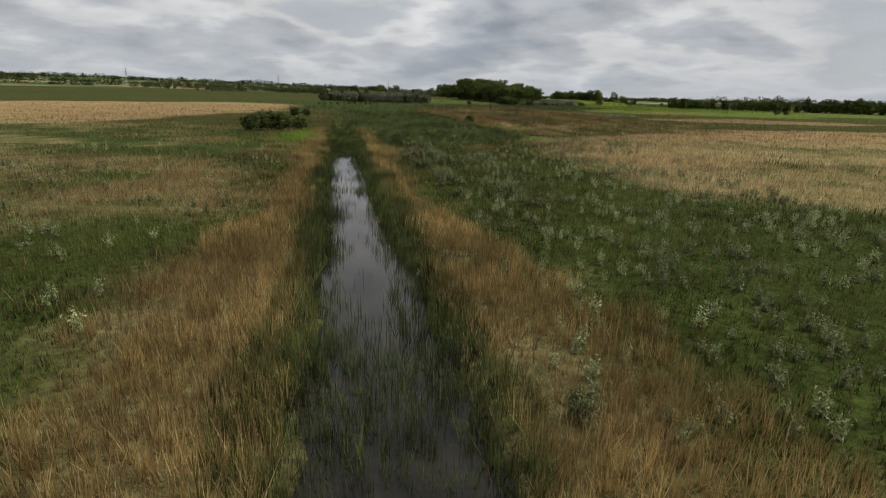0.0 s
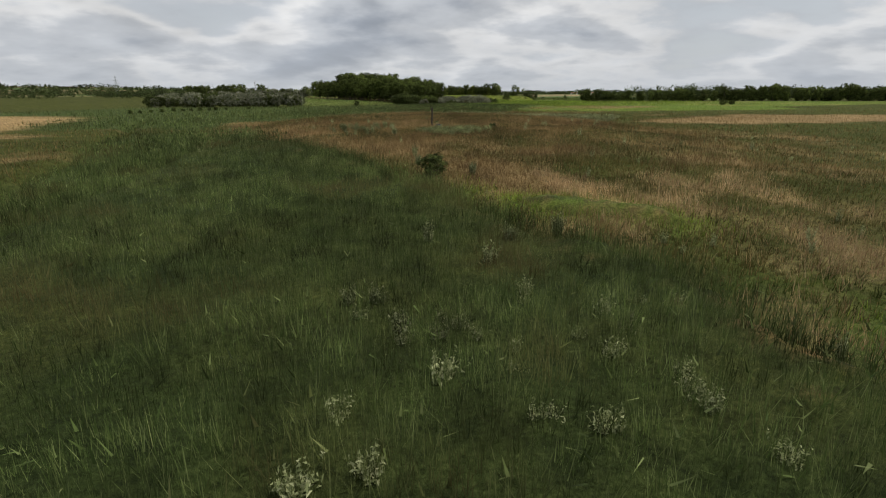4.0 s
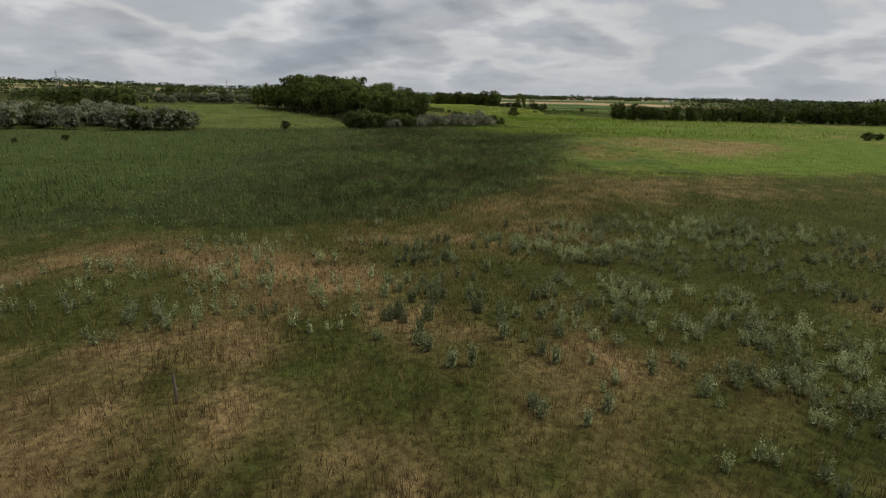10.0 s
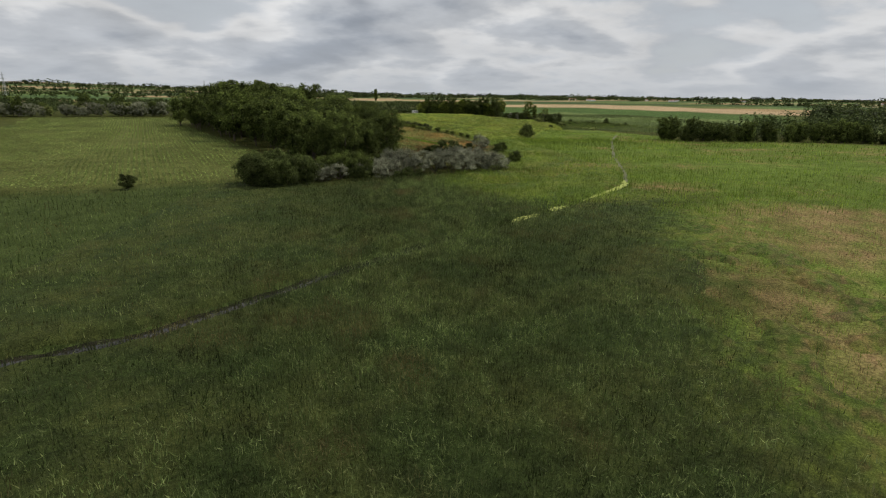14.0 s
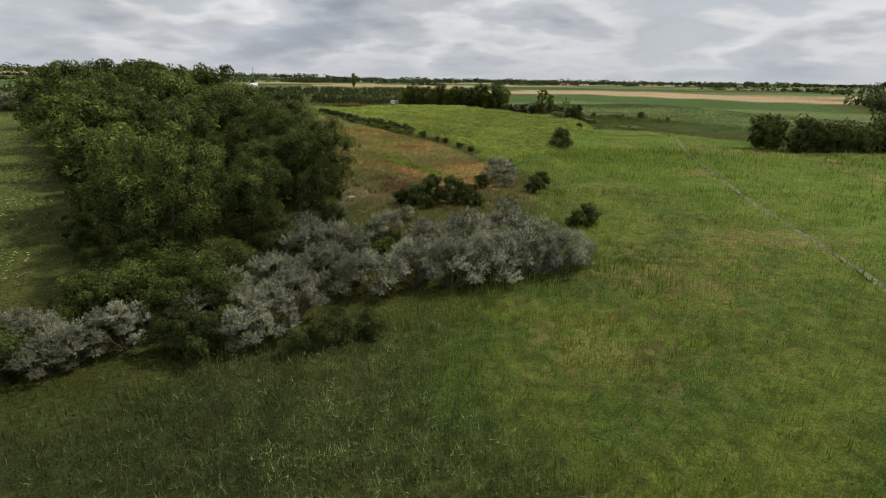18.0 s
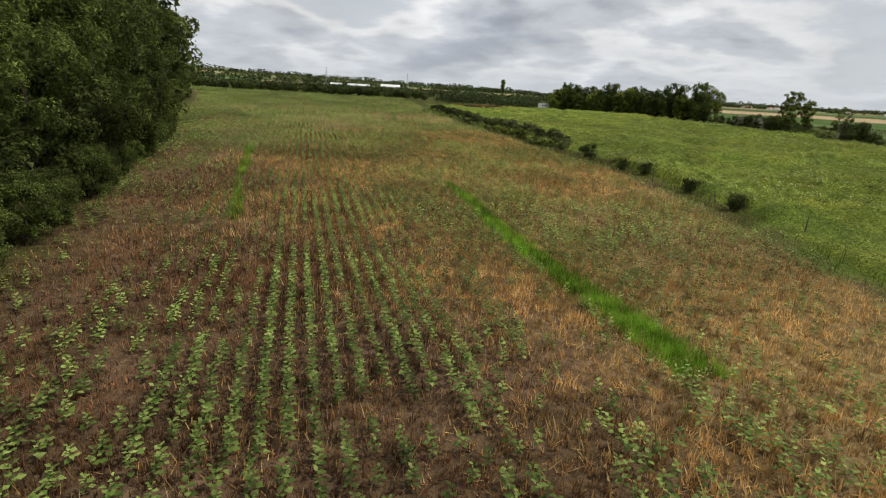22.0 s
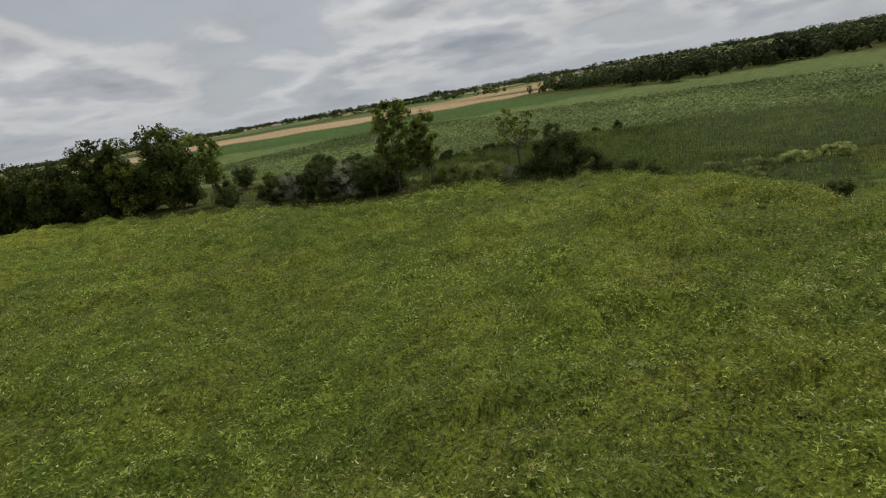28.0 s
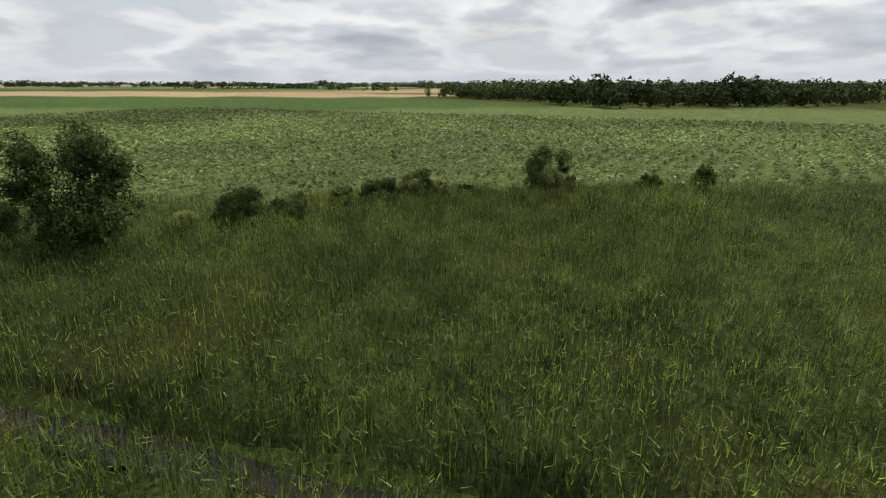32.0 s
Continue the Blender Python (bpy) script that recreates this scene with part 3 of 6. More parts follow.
for pool in ([(70.4, 382.6), (72.5, 383.6), (74.5, 385.4), (77.5, 387.4)], [(80.2, 389.4), (82.0, 391.3), (84.8, 393.2)], [(89.6, 397.2), (92, 398.9), (94, 401), (97.4, 403.4), (99.5, 405.6), (102, 407.6), (104, 410), (106.4, 412.6), (109, 416), (111, 420)]):
    v, f = ribbon(pool, pool_width, -0.33, 0.2)
    tagged(new("duckweed_water", mesh_of("duckweed_water", v, f, M_DUCK)), "ditch pool covered with yellow-green duckweed among reeds", "water", kind="structure")
v, f = ribbon(DITCH_B[7:], lambda p: 0.25 + 0.5 * vnoise(p[:, 0], p[:, 1], 3.0, 20), -0.36, 0.6)
tagged(new("overgrown_ditch_water", mesh_of("overgrown_ditch_water", v, f, M_SLUDGE)), "thin overgrown ditch with pale green scum", "water", kind="structure")
v, f = ribbon(DITCH_C, lambda p: 0.25 + 0.6 * vnoise(p[:, 0], p[:, 1], 4, 16), -0.5, 1.0)
tagged(new("ditch_water", mesh_of("reed_ditch_water", v, f, M_WATER)), "dark narrow ditch between tall reeds", "water", kind="structure")


# ---- blades, leaves and trees ----
def blades(x, y, z, length, width, lean, fan=1):
    """Upright narrow triangles at the given feet, each leaning its own way."""
    n = len(x)
    a = rng.uniform(0, 2 * np.pi, n)
    b = rng.uniform(0, 2 * np.pi, n)
    ln = length * rng.uniform(0.6, 1.25, n)
    k = np.abs(rng.normal(0, 1, n)) * lean
    foot = np.stack([x, y, z], 1)
    tip = foot + np.stack([np.cos(b) * np.sin(k) * ln, np.sin(b) * np.sin(k) * ln, np.cos(k) * ln], 1)
    w = np.stack([np.cos(a), np.sin(a), np.zeros(n)], 1) * (width * rng.uniform(0.6, 1.4, n))[:, None] * 0.5
    v = np.stack([foot - w, foot + w, tip], 1).reshape(-1, 3)
    return v, np.arange(3 * n).reshape(-1, 3)


def tufted(x, y, cell):
    """Draws feet together into loose, uneven tufts."""
    for k, (turn, size) in enumerate(((0.4, cell * 1.9), (1.1, cell))):
        c, q = math.cos(turn), math.sin(turn)
        wx, wy = vnoise(x, y, cell * 6, 91 + k) * cell * 5, vnoise(x, y, cell * 6, 95 + k) * cell * 5
        u, v = c * x + q * y + wx, c * y - q * x + wy
        iu, iv = np.floor(u / size), np.floor(v / size)
        du, dv = (iu + hashed(iu, iv, 5 + k)) * size - u, (iv + hashed(iu, iv, 8 + k)) * size - v
        pull = 0.42 * hashed(iu, iv, 11 + k)
        x, y = x + pull * (c * du - q * dv), y + pull * (q * du + c * dv)
    return x, y


def spread(off):
    """Feet along the flown strip, off metres to either side of it."""
    n = len(off)
    p = np.array(SPINE, float)
    seg = np.diff(p, axis=0)
    ln = np.linalg.norm(seg, axis=1)
    share = ln * np.interp(p[:-1, 1], [0, 200, 240, 420, 470, 560, 600, 650], [2.0, 1.8, 0.9, 0.8, 0.9, 0.9, 1.2, 1.2])
    k = rng.choice(len(ln), n, p=share / share.sum())
    u = rng.uniform(0, 1, n)
    d = off * rng.choice([-1, 1], n)
    t = seg[k] / ln[k][:, None]
    q = p[k] + seg[k] * u[:, None] + np.stack([-t[:, 1], t[:, 0]], 1) * d[:, None]
    return tufted(q[:, 0], q[:, 1], 0.42)


def joined(chunks):
    vs, fs, n = [], [], 0
    for v, f in chunks:
        vs.append(v)
        fs.append(f + n)
        n += len(v)
    return np.concatenate(vs), np.concatenate(fs)


def tube(path, radii, sides=5):
    path = np.array(path, float)
    n = len(path)
    t = np.gradient(path, axis=0)
    t /= np.linalg.norm(t, axis=1)[:, None] + 1e-9
    ref = np.where(np.abs(t[:, 2:3]) > 0.9, [[1.0, 0, 0]], [[0, 0, 1.0]])
    s = np.cross(t, ref)
    s /= np.linalg.norm(s, axis=1)[:, None] + 1e-9
    u = np.cross(s, t)
    a = np.arange(sides) * 2 * np.pi / sides
    r = np.asarray(radii, float)[:, None, None]
    v = path[:, None] + r * (np.cos(a)[None, :, None] * s[:, None] + np.sin(a)[None, :, None] * u[:, None])
    i, j = np.meshgrid(np.arange(n - 1), np.arange(sides), indexing="ij")
    q = np.stack([i * sides + j, i * sides + (j + 1) % sides, (i + 1) * sides + (j + 1) % sides, (i + 1) * sides + j], -1).reshape(-1, 4)
    return v.reshape(-1, 3), q


def leaves(pos, out, size, aspect=0.55, upward=0.0, spreadk=0.55):
    """Small leaf triangles at pos that face roughly along out."""
    n = len(pos)
    nrm = out + rng.normal(0, spreadk, (n, 3)) + (0, 0, 0.35)
    nrm /= np.linalg.norm(nrm, axis=1)[:, None]
    d = rng.normal(0, 1, (n, 3)) + out * upward + np.array((0, 0, upward))
    d -= nrm * (d * nrm).sum(1)[:, None]
    d /= np.linalg.norm(d, axis=1)[:, None]
    s = np.cross(nrm, d)
    ln = (size * rng.uniform(0.6, 1.35, n))[:, None]
    a, b, c = pos - d * ln * 0.5, pos + s * ln * aspect * 0.62 + d * ln * 0.1, pos + d * ln * 0.6 - s * ln * aspect * 0.25
    v = np.stack([a, b, c], 1).reshape(-1, 3)
    return v, np.arange(3 * n).reshape(-1, 3)


def clump_points(clumps, n, fill=0.25, lobes=9, lobe=0.43):
    """Points on the small lobes that cover ellipsoid clumps (x, y, z, rx, rz), with the way out of each."""
    c = np.array(clumps, float)
    d = rng.normal(0, 1, (len(c), lobes, 3))
    d /= np.linalg.norm(d, axis=2)[:, :, None]
    d[:, :, 2] = np.where(d[:, :, 2] < -0.3, -d[:, :, 2], d[:, :, 2])
    r3 = np.stack([c[:, 3], c[:, 3], c[:, 4]], 1)
    mid = c[:, None, :3] + d * r3[:, None] * 0.72
    rad = c[:, 3:4] * lobe * rng.uniform(0.5, 1.4, (len(c), lobes))
    w = (rad ** 2).ravel()
    k = rng.choice(len(w), n, p=w / w.sum())
    o = rng.normal(0, 1, (n, 3)) + 0.75 * d.reshape(-1, 3)[k]
    o /= np.linalg.norm(o, axis=1)[:, None]
    r = (1 - fill * rng.uniform(0, 1, n) ** 1.5) * (0.85 + 0.3 * rng.uniform(0, 1, n))
    return mid.reshape(-1, 3)[k] + o * (rad.ravel()[k] * r)[:, None], o


def limb(a, b, r0, r1, bend=0.12, steps=4):
    a, b = np.array(a, float), np.array(b, float)
    t = np.linspace(0, 1, steps)[:, None]
    ln = np.linalg.norm(b - a)
    wob = rng.normal(0, bend * ln * 0.5, 3) * np.sin(t * np.pi)
    return tube(a + (b - a) * t + wob, np.linspace(r0, r1, steps))


def tree_meshes(name, tall, wide, clear, n_clumps, n_leaves, size, mat, trunk_r=0.22, upward=0.0, fill=0.3, clump=0.3, aspect=0.55, top_heavy=0.5, core=True):
    """Trunk mesh and crown mesh of one tree: limbs reach into uneven clumps of leaves."""
    clumps = []
    for i in range(n_clumps):
        a, q = i * 2.4 + rng.uniform(-0.6, 0.6), (i + rng.uniform(0, 1)) / n_clumps
        zc = clear + (tall - clear) * (0.12 + 0.80 * q)
        env = wide * math.sqrt(max(0.05, 1 - ((q - top_heavy) / max(top_heavy, 1 - top_heavy) * 0.93) ** 2))
        r = env * math.sqrt(rng.uniform(0.1, 1.0)) * (1 - clump * 0.6)
        s = wide * clump * rng.uniform(0.75, 1.35)
        clumps.append((r * math.cos(a), r * math.sin(a), min(zc, tall - s * 0.7), s, s * rng.uniform(0.65, 1.0)))
    wood = [limb((0, 0, -0.3), (rng.normal(0, 0.1), rng.normal(0, 0.1), clear + (tall - clear) * 0.6), trunk_r, trunk_r * 0.35, 0.05, 7)]
    for c in clumps[: max(5, n_clumps // 2)]:
        z0 = clear * rng.uniform(0.55, 1.0) + (c[2] - clear) * rng.uniform(0.1, 0.4)
        wood.append(limb((0, 0, max(0.2, z0)), (c[0] * 0.85, c[1] * 0.85, c[2] - c[4] * 0.2), trunk_r * 0.4, trunk_r * 0.1))
    pos, out = clump_points(clumps, n_leaves, fill)
    keep = pos[:, 2] > 0.15
    crown = leaves(pos[keep], out[keep], size, aspect, upward)
    # larger dark leaves inside the clumps: the crown's inner shade put into colour
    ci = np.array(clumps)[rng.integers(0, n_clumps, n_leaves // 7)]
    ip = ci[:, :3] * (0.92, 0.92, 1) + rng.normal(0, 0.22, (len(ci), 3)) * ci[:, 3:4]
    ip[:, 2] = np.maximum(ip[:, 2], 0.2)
    inner_shade = leaves(ip, rng.normal(0, 1, (len(ip), 3)), size * 1.5, 0.9)
    me = mesh_of(name + "_crown", *joined([crown, inner_shade]), mat)
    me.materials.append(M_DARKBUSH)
    me.polygons.foreach_set("material_index", np.concatenate([np.zeros(len(crown[1]), np.int32), np.ones(len(inner_shade[1]), np.int32)]))
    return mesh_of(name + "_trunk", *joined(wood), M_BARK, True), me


def plant_tree(name, meshes, x, y, scale, label, category, group="", turn=None, sink=0.1):
    s = scale if isinstance(scale, tuple) else (scale, scale, scale)
    ob = thing(name, label, category, group)
    ob.matrix_world = Matrix.LocRotScale((x, y, float(height(x, y)) - sink), Euler((0, 0, rng.uniform(0, 6.28) if turn is None else turn)), s)
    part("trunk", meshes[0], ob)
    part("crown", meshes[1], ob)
    return ob


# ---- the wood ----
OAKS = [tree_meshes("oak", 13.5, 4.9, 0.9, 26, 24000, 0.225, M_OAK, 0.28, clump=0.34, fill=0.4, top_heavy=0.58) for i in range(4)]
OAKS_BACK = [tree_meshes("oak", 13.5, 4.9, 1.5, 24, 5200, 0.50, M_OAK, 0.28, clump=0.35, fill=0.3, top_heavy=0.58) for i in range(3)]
WOOD = [(38, 442), (46, 436), (53.5, 446), (58, 460), (57.5, 472), (52, 484), (44.5, 506), (30, 545), (9, 581), (-8, 612), (-36, 606), (-36, 594), (-6, 540), (19, 482), (28, 462)]
spots = []
tries = 0
while len(spots) < 92 and tries < 6000:
    tries += 1
    x, y = rng.uniform(-32, 66), rng.uniform(433, 624)
    if inside(np.array([x]), np.array([y]), WOOD)[0] and all((x - a) ** 2 + (y - b) ** 2 > 5.9 ** 2 for a, b in spots):
        spots.append((x, y))
edge = line_dist(np.array([a for a, b in spots]), np.array([b for a, b in spots]), [(36, 436), (46, 436), (53, 446), (56.5, 460), (56, 474), (53, 484), (45.5, 506), (33, 545)])
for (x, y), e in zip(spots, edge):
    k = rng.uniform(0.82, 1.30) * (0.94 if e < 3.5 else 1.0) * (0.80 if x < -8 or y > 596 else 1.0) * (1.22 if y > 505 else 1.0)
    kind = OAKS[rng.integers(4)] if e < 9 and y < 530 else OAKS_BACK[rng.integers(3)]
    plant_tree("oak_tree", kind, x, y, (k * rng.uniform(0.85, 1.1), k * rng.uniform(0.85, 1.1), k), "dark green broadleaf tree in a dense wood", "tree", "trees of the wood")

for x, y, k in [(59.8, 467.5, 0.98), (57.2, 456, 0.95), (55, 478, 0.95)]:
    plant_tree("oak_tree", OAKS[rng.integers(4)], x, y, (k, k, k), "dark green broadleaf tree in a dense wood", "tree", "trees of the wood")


# ---- silver bushes ----
def plume_bush(name, tall, wide, heads, shoots, per, size, mat):
    """A bush of uneven heads, each a sheaf of leafy shoots that stand out and bend up, with dark hollows between."""
    pos, way, wood = [], [], []
    for i in range(heads):
        a, q = i * 2.4 + rng.uniform(-0.4, 0.4), (i + rng.uniform(0, 1)) / heads
        r = wide * math.sqrt(max(0.0, 1 - q * q)) * rng.uniform(0.55, 0.85)
        mid = np.array((r * math.cos(a), r * math.sin(a), tall * (0.16 + 0.62 * q) * rng.uniform(0.85, 1.1)))
        span = wide * rng.uniform(0.19, 0.36)
        wood.append(limb((0.15 * math.cos(a), 0.15 * math.sin(a), 0), mid, 0.055, 0.018, 0.25))
        d = rng.normal(0, 1, (shoots, 3))
        d[:, 2] = np.abs(d[:, 2]) * 0.9 - 0.22
        d[:, :2] += 0.35 * mid[:2] / wide
        d /= np.linalg.norm(d, axis=1)[:, None]
        ln = span * rng.uniform(0.75, 1.35, shoots)
        u = np.sqrt(rng.uniform(0.12, 1.0, (shoots, per)))
        lift = np.zeros((shoots, per, 3))
        lift[:, :, 2] = 0.28 * span * u ** 2
        p = mid + d[:, None] * (ln[:, None] * u)[:, :, None] + lift + rng.normal(0, 0.045, (shoots, per, 3))
        pos.append(p.reshape(-1, 3))
        way.append(np.repeat(d + (0, 0, 0.45), per, axis=0))
    pos, way = np.concatenate(pos), np.concatenate(way)
    way /= np.linalg.norm(way, axis=1)[:, None]
    keep = pos[:, 2] > 0.12
    crown = leaves(pos[keep], way[keep], size, 0.32, 2.2)
    return mesh_of(name + "_trunk", *joined(wood), M_BARK, True), mesh_of(name + "_crown", *crown, mat)


SILVERS = [plume_bush("oleaster", 4.6, 2.7, 13, 60, 40, 0.125, M_SILVER) for i in range(4)]
SILVERS_FAR = [tree_meshes("oleaster", 4.6, 2.6, 0.3, 18, 2400, 0.34, M_SILVER, 0.09, 0.9, 0.4, 0.34, 0.4) for i in range(3)]
THORNS = [tree_meshes("thorn", 4.2, 2.6, 0.1, 18, 13000, 0.14, M_DARKBUSH, 0.08, 0.3, 0.4, 0.32, 0.6) for i in range(4)]
THORNS_FAR = [tree_meshes("thorn", 4.2, 2.6, 0.1, 16, 2000, 0.40, M_DARKBUSH, 0.08, 0.3, 0.4, 0.34, 0.6) for i in range(3)]
UNDER = [tree_meshes("undergrowth", 4.4, 2.5, 0.1, 18, 11000, 0.155, M_OAK, 0.08, 0.3, 0.4, 0.36, 0.6) for i in range(3)]
SILVER_AT = [(41, 425, 0.9), (44, 427, 1.0), (54, 427, 1.15), (56.5, 430, 1.1), (59, 435, 1.2), (63, 434, 1.2), (67.5, 435, 1.2), (71, 434, 1.3), (75, 435, 1.35), (79, 436, 1.35), (83, 435.5, 1.2), (85.5, 438.5, 1.1), (61, 440.5, 1.2),
             (70.5, 441, 1.4), (75, 441, 1.4), (79.5, 442, 1.3), (57.5, 441, 1.25), (83.5, 443, 1.05), (91, 481, 1.25), (93, 484, 0.9), (84.2, 456.6, 0.75), (66.4, 450.6, 1.0), (69.8, 457, 0.55), (90.6, 476.4, 0.6), (60.4, 457.6, 0.8), (57, 447, 1.1), (60.5, 448.5, 0.8), (36, 427, 0.9), (53.5, 425.2, 0.95), (40, 424, 0.7), (38.5, 426.5, 0.95), (51, 433, 1.0), (54, 436, 1.1), (48.5, 429.5, 0.85)]
for x, y, s in SILVER_AT:
    plant_tree("silver_bush", SILVERS[rng.integers(4)], x, y, (s, s, s * rng.uniform(0.85, 1.12)), "silver-grey oleaster bush with dense feathery foliage", "bush", "silver bushes beside the wood")
THORN_AT = [(26, 418, 1.5), (29, 416.5, 1.4), (33, 418, 1.5), (37, 420, 1.4), (31, 422, 1.7), (26, 423, 1.5), (36, 423.5, 1.4), (75.4, 466.2, 1.0), (78.4, 465.4, 0.95), (72.4, 465.2, 0.72), (70.6, 466.4, 0.5), (74, 462.6, 0.5), (80.6, 464.8, 0.7), (81.8, 463, 0.5), (86.2, 475.4, 0.6), (95, 473, 0.7), (98, 477, 0.75), (94.2, 452, 0.82),
            (92.4, 452.4, 0.4), (50, 424.5, 0.85), (59.5, 424, 0.7), (62, 424.6, 0.6), (48, 425.5, 0.8), (57, 423.2, 0.55), (124, 526, 1.4), (2.2, 419.4, 0.72), (94.5, 486, 0.75), (83, 470, 0.45)]
for x, y, s in THORN_AT:
    plant_tree("thorn_bush", THORNS[rng.integers(4)], x, y, s, "dense dark green thorn bush standing in grass", "bush", "dark bushes")
FRINGE = [(28, 460), (37, 442), (45, 432), (53, 441), (60.5, 459), (59.6, 473), (53, 486), (45, 507), (29.8, 544), (10, 576), (-11, 620)]
fr = np.array(FRINGE, float)
for a, b in zip(fr, fr[1:]):
    n = max(1, int(np.linalg.norm(b - a) / 3.3))
    for i in range(n):
        q = a + (b - a) * (i + rng.uniform(0.2, 0.8)) / n + rng.normal(0, 0.5, 2)
        plant_tree("undergrowth_bush", UNDER[rng.integers(3)], q[0], q[1], rng.uniform(0.45, 0.95), "leafy dark undergrowth bush along the wood", "bush", "undergrowth along the wood")

# the small ones from (65.9, 445.2) on are added to darken the shadowed gap
for x, y, s in [(44, 431, 1.2), (47.5, 433, 1.3), (47, 429.5, 1.0), (43, 435, 1.3), (41, 430, 1.1), (50, 430.5, 1.0), (65.9, 445.2, 0.4), (67.4, 447.6, 0.35), (64.9, 443.4, 0.45), (67.2, 443, 0.4), (69.3, 446.2, 0.35), (63.4, 446.6, 0.45), (62.6, 443.6, 0.5), (64.2, 450.5, 0.4)]:
    plant_tree("undergrowth_bush", UNDER[rng.integers(3)], x, y, s, "leafy dark undergrowth bush along the wood", "bush", "undergrowth along the wood")

# ---- far woods ----
def far_wood(name, poly, count, tall, label, size=1.1, per=70):
    p = np.array(poly, float)
    xs, ys = [], []
    while len(xs) < count:
        x, y = rng.uniform(p[:, 0].min(), p[:, 0].max(), 400), rng.uniform(p[:, 1].min(), p[:, 1].max(), 400)
        k = inside(x, y, poly)
        xs += list(x[k])
        ys += list(y[k])
    x, y = np.array(xs[:count]), np.array(ys[:count])
    t = tall * rng.uniform(0.55, 1.15, count) * (0.62 + 0.75 * fbm(x, y, 34, 87))
    base = height(x, y)
    i = np.repeat(np.arange(count), per)
    lump = rng.integers(0, 5, len(i))
    off = rng.normal(0, 0.19, (count, 5, 3))
    off[:, 0] = 0
    off[:, :, 2] = np.clip(off[:, :, 2], -0.22, 0.20)
    d = rng.normal(0, 1, (len(i), 3))
    d /= np.linalg.norm(d, axis=1)[:, None]
    r = (0.75 + 0.35 * rng.uniform(0, 1, len(i))) * np.where(lump == 0, 1.0, 0.62)
    o = off[i, lump]
    pos = np.stack([x[i] + t[i] * (o[:, 0] + d[:, 0] * 0.30 * r), y[i] + t[i] * (o[:, 1] + d[:, 1] * 0.30 * r), base[i] + t[i] * (0.50 + o[:, 2] + 0.40 * d[:, 2] * r)], 1)
    pos[:, 2] = np.maximum(pos[:, 2], base[i] + 0.1)
    return stuff(name, mesh_of(name, *leaves(pos, d, size * np.repeat(t, per) / tall, 0.8), M_FAR), label, "trees")


far_wood("east_wood", [(190, 534), (196, 524), (252, 514), (345, 470), (420, 426), (440, 450), (380, 500), (300, 540), (230, 545)], 200, 11.0, "dark band of broadleaf trees beyond the marsh", 0.95, 200)
EAST = np.array([(186, 528), (193, 517), (218, 513), (250, 509), (300, 487), (345, 463), (420, 420)], float)
COPSE_LIGHT = [tree_meshes("copse", 13.0, 4.6, 1.0, 24, 5200, 0.48, M_POPLAR, 0.26, clump=0.36, fill=0.4) for i in range(2)]
COPSE = np.array([(104, 714), (116, 709), (128, 704), (140, 697), (148, 688), (152, 674)], float)
for line, step, deep, tall, name, label, group in ((EAST, 2.7, 5.0, 0.86, "marsh_wood_tree", "dark broadleaf tree at the edge of the marsh wood", "trees of the marsh wood"),
                                                   (COPSE, 2.6, 5.0, 0.90, "copse_tree", "green broadleaf tree in a dense copse", "trees of the copse")):
    for p, q in zip(line, line[1:]):
        n = max(1, int(np.linalg.norm(q - p) / step))
        for i in range(n):
            for row in range(2 if name == "copse_tree" else 1):
                w = p + (q - p) * (i + rng.uniform(0, 1)) / n + (rng.uniform(0, deep), row * 6 + rng.uniform(0, deep))
                s = tall * rng.uniform(0.52, 1.12) * (0.75 + 0.5 * float(vnoise(w[0], w[1], 13, 27)))
                kinds = OAKS_BACK if name != "copse_tree" or rng.uniform() < 0.55 else COPSE_LIGHT
                plant_tree(name, kinds[rng.integers(len(kinds))], w[0], w[1], (s * 0.95, s * 0.95, s), label, "tree", group, sink=1.6)
far_wood("orchard", [(-260, 752), (48, 750), (60, 728), (78, 764), (112, 790), (190, 860), (220, 1080), (-420, 1080)], 2600, 4.2, "rows of low dense orchard trees beyond the fields", 1.0, 40)
for i in range(150):
    x, y = rng.uniform(-112, -29), rng.uniform(409, 470)
    if inside(np.array([x]), np.array([y]), [(-116, 420), (-60, 408), (-29, 410), (-30, 420), (-52, 440), (-84, 474), (-118, 470)])[0]:
        sc = rng.uniform(1.0, 1.7)
        plant_tree("thicket_bush", SILVERS_FAR[rng.integers(3)] if rng.uniform() < 0.62 else THORNS_FAR[rng.integers(3)], x, y, sc, "grey-green bush of the western thicket", "bush", "bushes of the western thicket")
for x, y, s in [(-31, 412, 1.5), (-34, 409, 1.4), (-37, 414, 1.6), (-41, 410, 1.4), (-45, 413, 1.5), (-39, 419, 1.7), (-29, 416, 1.3), (-48, 408, 1.4)]:
    plant_tree("thicket_bush", SILVERS_FAR[rng.integers(3)], x, y, s, "grey-green bush of the western thicket", "bush", "bushes of the western thicket")
for i in range(34):
    u = i / 33
    x, y = -112 + 158 * u + rng.normal(0, 0.6), 757 - 8 * u + rng.normal(0, 0.6)
    plant_tree("orchard_tree", THORNS_FAR[rng.integers(3)], x, y, (rng.uniform(1.0, 1.25), 1.1, rng.uniform(0.95, 1.2)), "low bushy orchard tree at the end of the field", "tree", "first row of the orchard")
LIGHT_BACK = [tree_meshes("field_tree", 9.5, 4.0, 0.8, 18, 3400, 0.46, M_WILLOW, 0.2, clump=0.36, fill=0.4) for i in range(2)]
